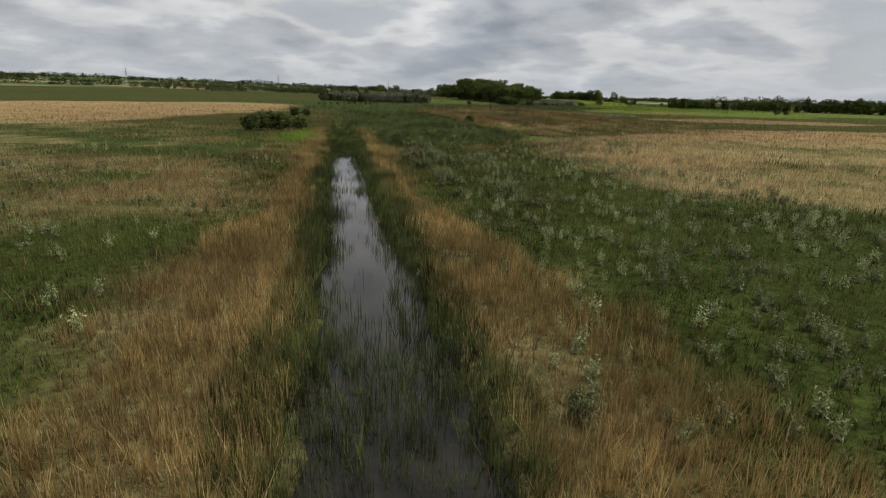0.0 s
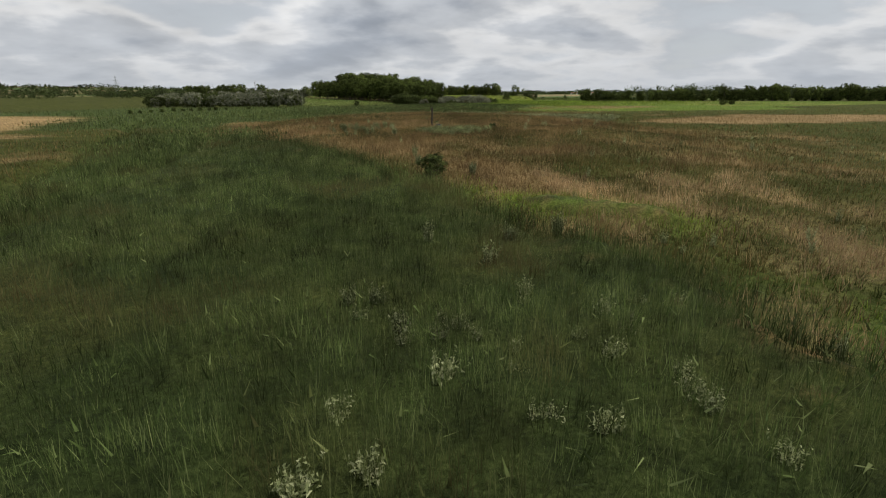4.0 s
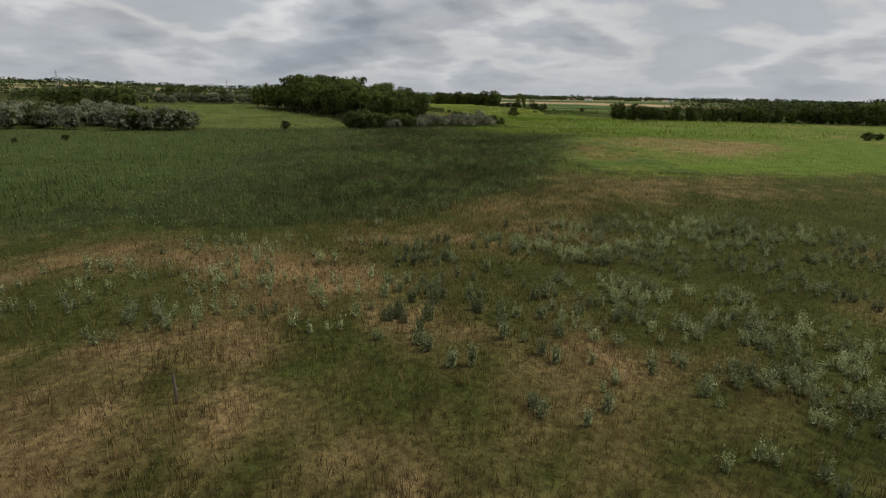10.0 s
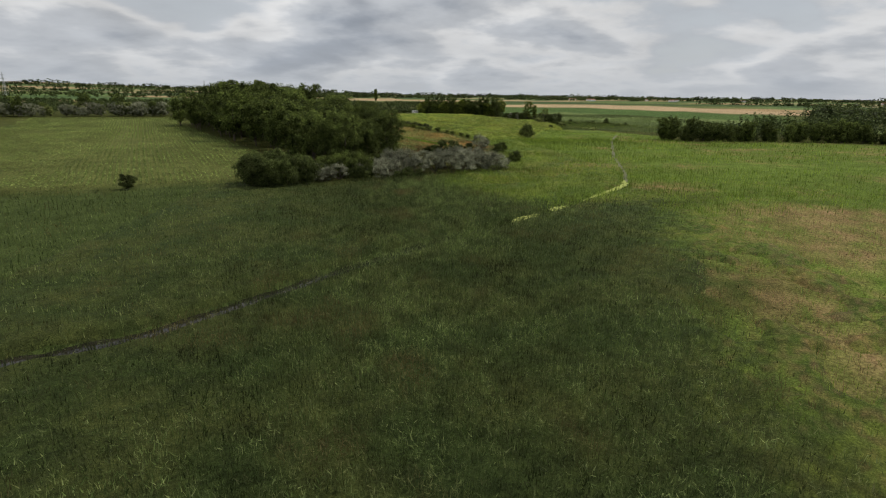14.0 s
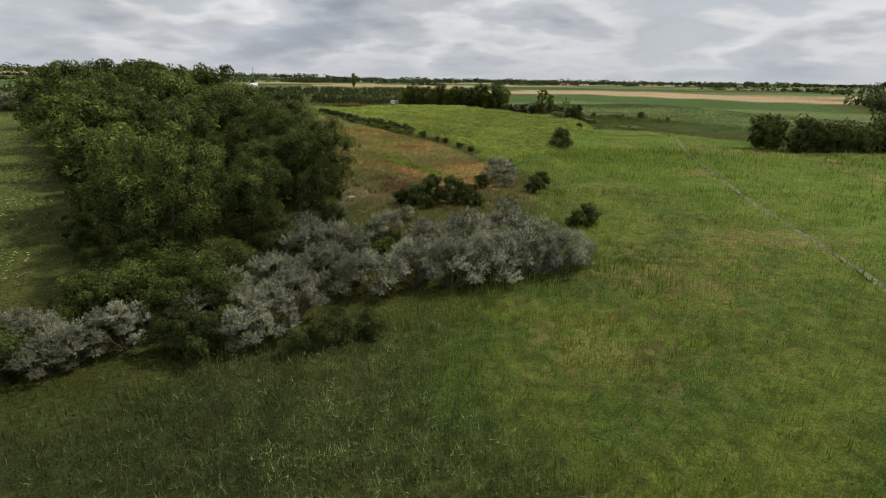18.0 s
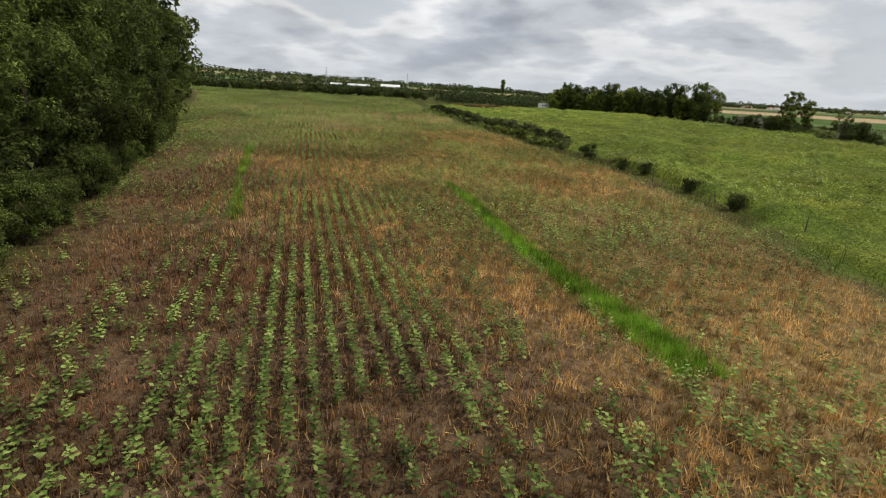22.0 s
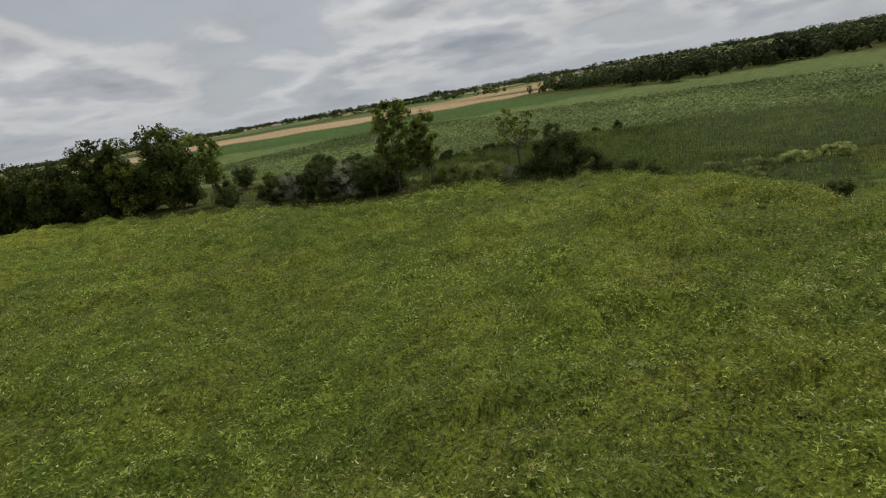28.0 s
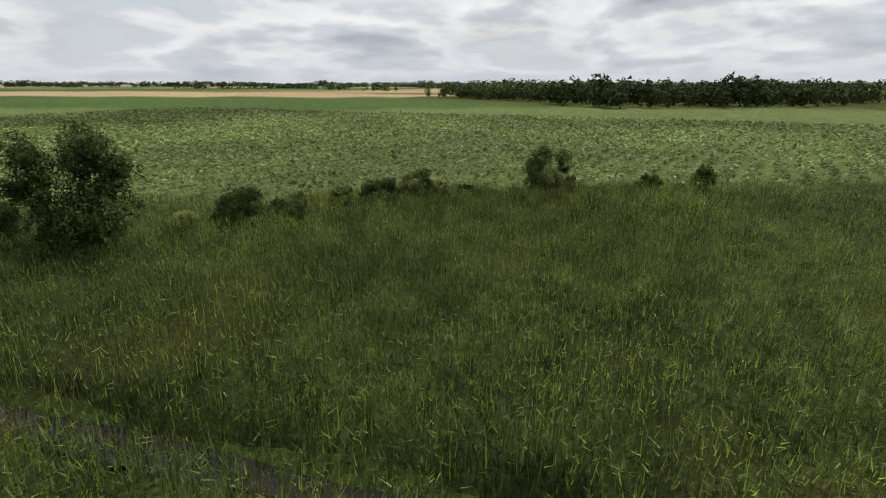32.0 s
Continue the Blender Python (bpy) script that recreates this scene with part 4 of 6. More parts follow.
for i in range(64):
    u = rng.uniform(0, 1)
    x, y = -152 + 112 * u + rng.normal(0, 2), 656 + 14 * u + rng.uniform(0, 16)
    k = rng.uniform(0, 1)
    if k < 0.5:
        plant_tree("silver_bush", SILVERS_FAR[rng.integers(3)], x, y, rng.uniform(1.1, 1.9), "silver-grey bush behind the western field", "bush", "trees behind the western field")
    else:
        plant_tree("field_tree", LIGHT_BACK[rng.integers(2)] if k < 0.8 else OAKS_BACK[rng.integers(3)], x, y, rng.uniform(0.6, 1.0), "broadleaf tree behind the western field", "tree", "trees behind the western field")
for i in range(14):
    plant_tree("thicket_tree", OAKS_BACK[rng.integers(3)], rng.uniform(-108, -74), rng.uniform(482, 522), rng.uniform(0.62, 0.9), "dark broadleaf tree in the western thicket", "tree", "trees of the western thicket")
far_wood("west_wood", [(-330, 640), (-170, 640), (-110, 690), (-46, 690), (-60, 712), (-110, 740), (-330, 720)], 150, 9.5, "broadleaf trees behind the western field", 1.0, 110)
far_wood("south_west_wood", [(-520, 820), (-440, 860), (-300, 1010), (-330, 1040), (-560, 900)], 120, 13, "distant dark tree belt over the marsh", 1.8, 60)
far_wood("horizon_wood", [(395, 655), (440, 590), (560, 520), (640, 560), (600, 760), (530, 800), (470, 720)], 650, 11.0, "long dark wood behind the bean field", 1.7, 130)
belts = []
for i in range(130):
    a, r = rng.uniform(-1.75, 1.9), rng.uniform(0.0, 1.0) ** 0.7 * 2600 + 950
    cx, cy = 60 + r * math.sin(a), 300 + r * math.cos(a)
    n = int(rng.uniform(20, 70))
    b = rng.normal(0.4, 0.5)
    u = rng.uniform(-1, 1, n) * rng.uniform(80, 320)
    w = rng.normal(0, 9, n)
    x, y = cx + u * math.cos(b) - w * math.sin(b), cy + u * math.sin(b) + w * math.cos(b)
    clear = ~(inside(x, y, TAN_FAR) | inside(x, y, MAIZE) | inside(x, y, BEAN_FIELD))
    x, y = x[clear], y[clear]
    t = rng.uniform(6, 14, len(x)) * rng.uniform(0.7, 1.1)
    k = np.repeat(np.arange(len(x)), 22)
    d = rng.normal(0, 1, (len(k), 3))
    d /= np.linalg.norm(d, axis=1)[:, None] + 1e-9
    pos = np.stack([x[k] + d[:, 0] * t[k] * 0.42, y[k] + d[:, 1] * t[k] * 0.42, height(x, y)[k] + t[k] * (0.5 + 0.48 * d[:, 2])], 1)
    belts.append(leaves(pos, d, np.full(len(k), 3.4), 0.85))
for r0, gap, n in ((1500, 0.46, 1500), (2100, 0.30, 1900), (3000, 0.0, 2300)):
    a = np.sort(rng.uniform(-2.0, 2.1, n))
    r = r0 + 380 * (fbm(a * 100, a * 0, 40, 88 + r0) - 0.5)
    x, y = 60 + r * np.sin(a), 300 + r * np.cos(a)
    ok = (vnoise(a * 100, a * 0, 9, 89 + r0) > gap) & ~(inside(x, y, TAN_FAR) | inside(x, y, MAIZE) | inside(x, y, BEAN_FIELD))
    x, y, a = x[ok], y[ok], a[ok]
    t = (6 + 9 * vnoise(a * 100, a * 0, 3, 90 + r0)) * rng.uniform(0.75, 1.15, len(x)) * r0 / 1700
    k = np.repeat(np.arange(len(x)), 16)
    d = rng.normal(0, 1, (len(k), 3))
    d /= np.linalg.norm(d, axis=1)[:, None] + 1e-9
    pos = np.stack([x[k] + d[:, 0] * t[k] * 0.5, y[k] + d[:, 1] * t[k] * 0.5, height(x, y)[k] + t[k] * (0.45 + 0.48 * d[:, 2])], 1)
    belts.append(leaves(pos, d, np.full(len(k), 3.6 * r0 / 1500), 0.85))
stuff("distant_tree_belts", mesh_of("distant_tree_belts", *joined(belts), M_FAR), "thin dark tree belts along the flat horizon", "trees")


# ---- grass of every kind along the flown strip ----
def feet(n):
    """Feet beside the flown strip, thinning out and growing larger evenly with the distance from it."""
    d = np.linspace(0, 190, 400)
    k = 1 + np.maximum(0, d - 11) / 45
    pdf = k ** -3.9
    cdf = np.cumsum(pdf) / pdf.sum()
    off = np.interp(rng.uniform(cdf[0], 1, n), cdf, d)
    x, y = spread(off)
    return x, y, np.interp(off, d, k)


BX, BY, BK = feet(2150000)
blur = np.where((BY > 262) & (BY < 480), 3.2, 0.9)
BZONE = zone(BX + rng.normal(0, 1, len(BX)) * blur, BY + rng.normal(0, 1, len(BX)) * blur)
BZONE[(line_dist(BX, BY, DITCH_B) < 0.75) & (BZONE == REEDS)] = -1
BH = height(BX, BY)
clumpy = 0.55 + 0.9 * vnoise(BX, BY, 1.1, 61) * (0.5 + vnoise(BX, BY, 4.0, 62))


def sown(kind, share=1.0):
    return (BZONE == kind) & (rng.uniform(0, 1, len(BX)) < share)


def grow(name, pick, tall, wide, lean, mat, label, category="grass"):
    x, y, k = BX[pick], BY[pick], BK[pick]
    v, f = blades(x, y, BH[pick] - 0.03, tall * clumpy[pick] * np.minimum(k, 1.6) ** 0.3, wide * k, lean)
    return stuff(name, mesh_of(name, v, f, mat), label, category)


low = sown(MEADOW, 0.9)
grow("green_meadow_grass", low & (BY < 112), 0.36, 0.030, 0.55, M_GREENM, "knee-high green meadow grass beside the ditch")
grow("meadow_grass", low & (BY >= 112), 0.36, 0.028, 0.55, M_MEADOW, "knee-high mixed green meadow grass with dry stalks")
some = sown(MEADOW, 0.16) & (rng.uniform(0, 1, len(BX)) < np.where(BY < 135, 0.55, 1.0))
fair = (BY < 128 + 14 * vnoise(BX, BY, 5, 105)) & (BX > 12)
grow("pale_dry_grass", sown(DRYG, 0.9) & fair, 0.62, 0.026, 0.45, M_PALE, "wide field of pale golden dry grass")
grow("dry_grass", (sown(DRYG, 0.9) & ~fair) | some, 0.62, 0.024, 0.45, M_DRY, "tall pale straw-coloured dry grass bent by wind")
# reeds of the sunlit marsh: lighter blade colour stands in for the sun
tall_green = sown(LUSHG, 1.0) & (BY > 380) & (BY < 530) & (BX > 62) & ~inside(BX, BY, SUNFLOWER_FIELD)
grow("sunlit_reeds", tall_green, 1.05, 0.050, 0.34, M_LUSH, "waist-high green reeds of the open marsh, coloured lighter as if sunlit", "reeds")
grow("lush_grass", sown(LUSHG, 0.9) & ~tall_green, 0.48, 0.032, 0.55, M_LUSH, "fresh bright green short grass")
grow("bank_sedge", sown(BANK, 0.95), 0.62, 0.030, 0.35, M_SEDGE, "dark green sedge on the ditch banks", "sedge")
ex, ey = rng.uniform(-24, 12, 440000), rng.uniform(-8, 116, 440000)
da = line_dist(ex, ey, DITCH_A)
da = da + 2.2 * (vnoise(ex, ey, 3.4, 97) - 0.42)
keep = (da < 3.6) & (rng.uniform(0, 1, len(ex)) < np.clip((da - 0.5) / 1.2 + 3 * smooth(66, 76, ey), 0.012, 1)) & (vnoise(ex, ey, 1.6, 98) > 0.42 - 0.12 * da - smooth(66, 76, ey))
ex, ey = tufted(ex[keep], ey[keep], 0.5)
stuff("ditch_sedge", mesh_of("ditch_sedge", *blades(ex, ey, np.maximum(height(ex, ey), -0.6), 0.35 + 0.75 * vnoise(ex, ey, 1.7, 99), 0.028, 0.3), M_SEDGE), "dark green sedge clumps standing in the ditch edge", "sedge")
ex, ey = rng.uniform(-26, 14, 420000), rng.uniform(-8, 108, 420000)
da = line_dist(ex, ey, DITCH_A) + 1.4 * (vnoise(ex, ey, 4.0, 101) - 0.5)
keep = (da > 2.7) & (da < 4.6 + 1.6 * vnoise(ex, ey, 7.0, 102) + 3.5 * smooth(40, 18, ey)) & (vnoise(ex, ey, 2.6, 103) > 0.26)
ex, ey = tufted(ex[keep], ey[keep], 0.5)
stuff("bank_straw", mesh_of("bank_straw", *blades(ex, ey, height(ex, ey) - 0.03, 0.55 + 0.55 * vnoise(ex, ey, 1.5, 104), 0.024, 0.36), M_GOLD), "tall golden dry grass along the ditch banks", "grass")
# reeds: standing stems, and leaves that stick out half way up
rp = sown(REEDS, 1.0)
x, y, k, hz = BX[rp], BY[rp], BK[rp], BH[rp]
rx, ry = np.concatenate([rng.uniform(-25, 110, 650000), rng.uniform(170, 240, 420000)]), np.concatenate([rng.uniform(80, 460, 650000), rng.uniform(570, 690, 420000)])
rd = line_dist(rx, ry, SPINE)
keep = rng.uniform(0, 1, len(rx)) < np.clip(1.3 - rd / 26, 0, 1)
rx, ry, rd = rx[keep], ry[keep], rd[keep]
keep = (zone(rx, ry) == REEDS) & (line_dist(rx, ry, DITCH_B) > 0.75) & (line_dist(rx, ry, DITCH_C) > 0.9)
x, y, k, hz = np.concatenate([x, rx[keep]]), np.concatenate([y, ry[keep]]), np.concatenate([k, np.full(keep.sum(), 1.1)]), np.concatenate([hz, height(rx[keep], ry[keep])])
stem = rng.uniform(0, 1, len(x)) < np.where(y < 160, 0.97, 0.27)
tall = 1.55 * (0.45 + 0.45 * vnoise(x, y, 2.4, 64) + 0.5 * vnoise(x, y, 0.8, 63))
sv, sf = blades(x[stem], y[stem], hz[stem] - 0.03, tall[stem] * np.where(y[stem] < 160, 0.8, 1.0), np.where(y[stem] < 160, 0.026, 0.036) * k[stem], np.where(y[stem] < 160, 0.34, 0.13))
lf = ~stem
lz = hz[lf] + tall[lf] * rng.uniform(0.20, 0.85, lf.sum())
lv, lfc = blades(x[lf], y[lf], lz, np.where(y[lf] > 560, 0.36, 0.44), np.where(y[lf] > 560, 0.044, 0.060) * k[lf], 0.95)
fresh_s = (y[stem] > 560) & (rng.uniform(0, 1, stem.sum()) < 0.25)
fresh_l = (y[lf] > 560) & (rng.uniform(0, 1, lf.sum()) < 0.25)


def chosen(v, pick):
    w = v.reshape(-1, 3, 3)[pick].reshape(-1, 3)
    return w, np.arange(len(w)).reshape(-1, 3)


stuff("reeds", mesh_of("reeds", *joined([chosen(sv, ~fresh_s), chosen(lv, ~fresh_l)]), M_REED), "dense stand of tall blue-green reeds", "reeds")
stuff("fresh_reeds", mesh_of("fresh_reeds", *joined([chosen(sv, fresh_s), chosen(lv, fresh_l)]), M_LUSH), "fresh green reeds of the meadow by the bean field", "reeds")
def relief(x, y, kind):
    """Height of the plant mass over the ground."""
    if kind == WEED:
        heap = smooth(0.36, 0.66, 0.55 * fbm(x * 0.75 - y * 0.6, (x * 0.6 + y * 0.75) * 1.7, 3.4, 66) + 0.45 * vnoise(x, y, 8.0, 65))
        return 0.16 + 1.05 * heap * (0.55 + 0.7 * vnoise(x, y, 0.9, 67)) + 0.12 * vnoise(x, y, 0.45, 70)
    return 0.06 + (0.46 if kind == REEDS else 0.36) * (0.25 + 0.5 * vnoise(x, y, 2.4, 64) + 0.6 * vnoise(x, y, 0.8, 63))


def canopy(name, x0, x1, y0, y1, step, kind, reach, mat, label, category):
    """A rumpled sheet of plant mass wherever this kind of cover grows near the flown strip."""
    cx, cy = np.arange(x0, x1, step), np.arange(y0, y1, step)
    X, Y = np.meshgrid(cx, cy)
    X, Y = X + rng.uniform(-0.3, 0.3, X.shape) * step, Y + rng.uniform(-0.3, 0.3, X.shape) * step
    own = line_dist(X, Y, SPINE) < reach
    zo = zone(X[own], Y[own])
    own[own] = (zo == WEED) if kind == WEED else (zo == REEDS) | (zo == LUSHG)
    own &= ~inside(X, Y, SUNFLOWER_FIELD) & (line_dist(X, Y, DITCH_B) > 1.2) & (line_dist(X, Y, DITCH_C) > 0.9)
    soft = own.astype(float)
    for i in range(4):
        soft = (soft + np.roll(soft, 1, 0) + np.roll(soft, -1, 0) + np.roll(soft, 1, 1) + np.roll(soft, -1, 1)) / 5
    Z = height(X, Y) + np.where(own, (relief(X, Y, kind) + 0.1) * smooth(0.45, 1.0, soft) - 0.1, -0.15)
    ids = np.arange(X.size).reshape(X.shape)
    q = np.stack([ids[:-1, :-1], ids[:-1, 1:], ids[1:, 1:], ids[1:, :-1]], -1).reshape(-1, 4)
    q = q[own.ravel()[q].any(1)]
    use = np.unique(q)
    remap = np.zeros(X.size, np.int32)
    remap[use] = np.arange(len(use))
    me = mesh_of(name, np.stack([X, Y, Z], -1).reshape(-1, 3)[use], remap[q], mat, True)
    if kind != WEED:
        tint = np.ones((len(use), 4), np.float32)
        tint[:, :3] = soft_cover(X.ravel()[use], Y.ravel()[use], 4)
        me.color_attributes.new("cover", "FLOAT_COLOR", "POINT").data.foreach_set("color", tint.ravel())
    return stuff(name, me, label, category)


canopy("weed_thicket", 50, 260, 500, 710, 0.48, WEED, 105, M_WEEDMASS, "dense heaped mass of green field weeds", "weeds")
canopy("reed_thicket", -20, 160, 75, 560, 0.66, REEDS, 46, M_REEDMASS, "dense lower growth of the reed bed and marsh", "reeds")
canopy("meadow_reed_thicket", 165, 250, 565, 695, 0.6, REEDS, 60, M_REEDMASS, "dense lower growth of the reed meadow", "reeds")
# weeds: broad small leaves in uneven heaps
wp = sown(WEED, 1.0)
x, y, k = BX[wp], BY[wp], BK[wp]
wx, wy = rng.uniform(60, 205, 1100000), rng.uniform(520, 690, 1100000)
wd = line_dist(wx, wy, SPINE)
keep = rng.uniform(0, 1, len(wx)) < np.clip(1.25 - wd / 48, 0, 1)
wx, wy, wd = wx[keep], wy[keep], wd[keep]
keep = zone(wx, wy) == WEED
x, y, k = np.concatenate([x, wx[keep]]), np.concatenate([y, wy[keep]]), np.concatenate([k, np.clip(wd[keep] / 30, 0.62, 1.4)])
top = relief(x, y, WEED)
pos = np.stack([x, y, height(x, y) + top + 0.12 * rng.normal(0, 1, len(x)) + 0.12], 1)
out = np.stack([rng.normal(0, 0.5, len(x)), rng.normal(0, 0.5, len(x)), np.ones(len(x))], 1)
sort = fbm(x, y, 5.5, 68) + 0.22 * rng.uniform(-1, 1, len(x))
for name, pick, size, mat, label in [("field_weeds", sort < 0.52, 0.19, M_WEED, "tangled waist-high green weeds with pale leaf undersides"),
                                     ("tall_goosefoot", (sort >= 0.52) & (sort < 0.66), 0.20, M_GOOSE, "heaps of blue-green goosefoot among the weeds"),
                                     ("seeding_weeds", sort >= 0.66, 0.18, M_SEED, "olive-brown seeding weed stalks in the green field")]:
    stuff(name, mesh_of(name, *leaves(pos[pick], out[pick], size * k[pick] ** 0.85, 0.42, 0.8 if name == "seeding_weeds" else 0.0, 0.95), mat), label, "weeds")


# ---- tall single weeds in the field ----
def herb_meshes(mat, leafy, size):
    return tree_meshes("tall_weed", 1.3, 0.75, 0.02, 9, leafy, size, mat, 0.02, 0.7, 0.5, 0.42, 0.5)


TALL_WEEDS = [herb_meshes(m, 1500, 0.11) for m in (M_WEED, M_GOOSE, M_WEED, M_LUSH)]
tx, ty = rng.uniform(70, 170, 5000), rng.uniform(535, 650, 5000)
keep = (line_dist(tx, ty, SPINE) < 34) & (zone(tx, ty) == WEED) & (fbm(tx, ty, 7, 69) > 0.42)
for x, y in list(zip(tx[keep], ty[keep]))[:300]:
    s = rng.uniform(0.6, 1.15)
    plant_tree("tall_weed", TALL_WEEDS[rng.integers(4)], x, y, (s * 0.9, s * 0.9, s * 0.62), "bushy green weed rising above the field", "weed", "tall weeds of the field", sink=0.3)


# ---- the sunflower fields ----
def sunflower_spots(poly, step, row, skip):
    p = np.array(poly, float)
    c = p.mean(0)
    rad = np.abs(p - c).max() * 1.5
    a, b = np.arange(-rad, rad, row), np.arange(-rad, rad, step)
    A, B = np.meshgrid(a, b)
    A, B = A.ravel(), B.ravel() + rng.uniform(-0.1, 0.1, A.size)
    A = A + rng.normal(0, 0.05, A.size) + 0.25 * np.sin(B / 37)
    run = 0.5 * vnoise(A / row, B / 7.0, 1.7, 79) + 0.5 * hashed(np.floor(A / row), np.floor(B / 2.0), 80)
    x, y = c[0] + A * ROW_SIDE[0] + B * ROW_DIR[0], c[1] + A * ROW_SIDE[1] + B * ROW_DIR[1]
    k = inside(x, y, poly) & ~inside(x, y, STRIP)
    x, y, run = x[k], y[k], run[k]
    alive = 0.40 * fbm(x, y, 17, 71) + 0.40 * run + 0.2 * vnoise(x, y, 4.5, 72)
    k = (alive + rng.normal(0, 0.11, len(x)) - 0.003 * np.clip(x - 76 + 0.33 * (y - 490), -8, 12) + 0.09 * smooth(502, 560, y) - 0.004 * np.clip(62 - x - 0.33 * (y - 490), 0, 14)) > skip
    return x[k], y[k], alive[k]


def broad_leaves(pos, d, size):
    """Broad kite-shaped leaves that reach out along d and droop at the tip."""
    side = np.stack([-d[:, 1], d[:, 0], np.zeros(len(d))], 1)
    side = side / (np.linalg.norm(side, axis=1)[:, None] + 1e-9) + rng.normal(0, 0.18, pos.shape)
    ln = (size * rng.uniform(0.7, 1.3, len(pos)))[:, None]
    drop = np.array((0, 0, 1.0)) * ln
    v = np.stack([pos, pos + d * ln * 0.45 + side * ln * 0.42 - drop * 0.04, pos + d * ln - drop * rng.uniform(0.1, 0.5, (len(pos), 1)), pos + d * ln * 0.45 - side * ln * 0.42 - drop * 0.04], 1)
    return v.reshape(-1, 3), np.arange(4 * len(pos)).reshape(-1, 4)


def sunflowers(x, y, vigour, per, size):
    n = len(x)
    tall = 0.38 + 0.95 * np.clip(vigour - 0.2, 0, 0.6) + rng.uniform(-0.12, 0.14, n)
    base = height(x, y)
    i = np.repeat(np.arange(n), per)
    a = rng.uniform(0, 2 * np.pi, n)[i] + np.tile(np.arange(per) * 2.4, n)
    hgt = np.tile(np.linspace(0.35, 1.0, per), n)
    rise = 0.1 + 0.75 * hgt ** 3
    d = np.stack([np.cos(a), np.sin(a), rise], 1)
    pos = np.stack([x[i] + 0.02 * np.cos(a), y[i] + 0.02 * np.sin(a), base[i] + tall[i] * hgt], 1)
    return broad_leaves(pos, d, size * (0.65 + 0.6 * tall[i]) * (1.25 - 0.6 * hgt))


sx, sy, sv = sunflower_spots(SUNFLOWER_FIELD, 0.36, 0.74, 0.487)
near = line_dist(sx, sy, SPINE) < 34
stuff("young_sunflowers", mesh_of("young_sunflowers", *joined([sunflowers(sx[near], sy[near], sv[near], 11, 0.18), sunflowers(sx[~near], sy[~near], sv[~near], 4, 0.30)]), M_SUNF),
      "patchy rows of knee-high green sunflower plants", "sunflowers")
wx, wy, wv = sunflower_spots(WEST_FIELD, 0.6, 1.2, 0.36)
stuff("west_sunflowers", mesh_of("west_sunflowers", *sunflowers(wx, wy, wv, 4, 0.34), M_SUNF), "rows of young sunflowers west of the wood", "sunflowers")
fc = np.array(SUNFLOWER_FIELD, float).mean(0)
fa, fb = (BX - fc[0]) * ROW_SIDE[0] + (BY - fc[1]) * ROW_SIDE[1], (BX - fc[0]) * ROW_DIR[0] + (BY - fc[1]) * ROW_DIR[1]
start = np.abs(np.array(SUNFLOWER_FIELD, float) - fc).max() * 1.5
off_row = np.abs(((fa - 0.25 * np.sin(fb / 37) + start) / 0.74 + 0.5) % 1.0 - 0.5) * 0.74
dead = sown(SOIL, 1.0) & ((off_row > 0.17) | (rng.uniform(0, 1, len(BX)) < 0.35)) & (fbm(BX, BY, 7, 74) + 0.25 * rng.uniform(-1, 1, len(BX)) > 0.22 + 0.012 * np.clip(70 - BX - 0.33 * (BY - 470), 0, 20))
# gold further off, brown near by: withered weeds, partly painting the cloud shade
gold = 0.6 * fbm(BX, BY, 9, 75) + 0.2 * rng.uniform(-1, 1, len(BX)) + 0.30 * smooth(482, 540, BY) + 0.018 * np.clip(BX - 74 + 0.33 * (BY - 490), -18, 14) > 0.31
grow("straw_weeds", dead & gold, 0.46, 0.052, 0.75, M_STRAW, "golden withered weeds between the sunflower rows", "weeds")
grow("withered_weeds", dead & ~gold, 0.36, 0.044, 0.75, M_BROWN, "reddish brown withered weeds between the sunflower rows", "weeds")

qx, qy = rng.uniform(44, 98, 620000), rng.uniform(474, 585, 620000)
keep = (zone(qx, qy) == SOIL) & (line_dist(qx, qy, SPINE) < 36 * rng.uniform(0.3, 1, len(qx)))
qx, qy = tufted(qx[keep], qy[keep], 0.4)
qb = qx - 74 + 0.33 * (qy - 490)
keep = fbm(qx, qy, 7, 74) + 0.3 * rng.uniform(-1, 1, len(qx)) > 0.34 + 0.014 * np.clip(-qb - 6, 0, 14)
qx, qy, qb = qx[keep], qy[keep], qb[keep]
# same split for the stalks: brown ones also darken the cloud-shaded near end
tan = 0.6 * fbm(qx, qy, 9, 75) + 0.2 * rng.uniform(-1, 1, len(qx)) + 0.30 * smooth(482, 540, qy) + 0.018 * np.clip(qb, -18, 14) > 0.31
for name, pick, mat, label in (("straw_grass", tan, M_STRAW, "golden withered grass stalks between the sunflower rows"), ("russet_weeds", ~tan, M_BROWN, "russet withered weed stalks between the sunflower rows")):
    stuff(name, mesh_of(name, *blades(qx[pick], qy[pick], height(qx[pick], qy[pick]), 0.20 + 0.28 * vnoise(qx[pick], qy[pick], 1.2, 106), 0.034, 0.6), mat), label, "weeds")

lx, ly = rng.uniform(69, 84, 130000), rng.uniform(487, 525, 130000)
keep = inside(lx + rng.normal(0, 0.12, 130000), ly, STRIP)
ux, uy = rng.uniform(42, 59, 60000), rng.uniform(504, 543, 60000)
thin = line_dist(ux, uy, SIDE_STRIP) < 0.75 * vnoise(ux, uy, 2.6, 78)
lx, ly = tufted(np.concatenate([lx[keep], ux[thin]]), np.concatenate([ly[keep], uy[thin]]), 0.3)
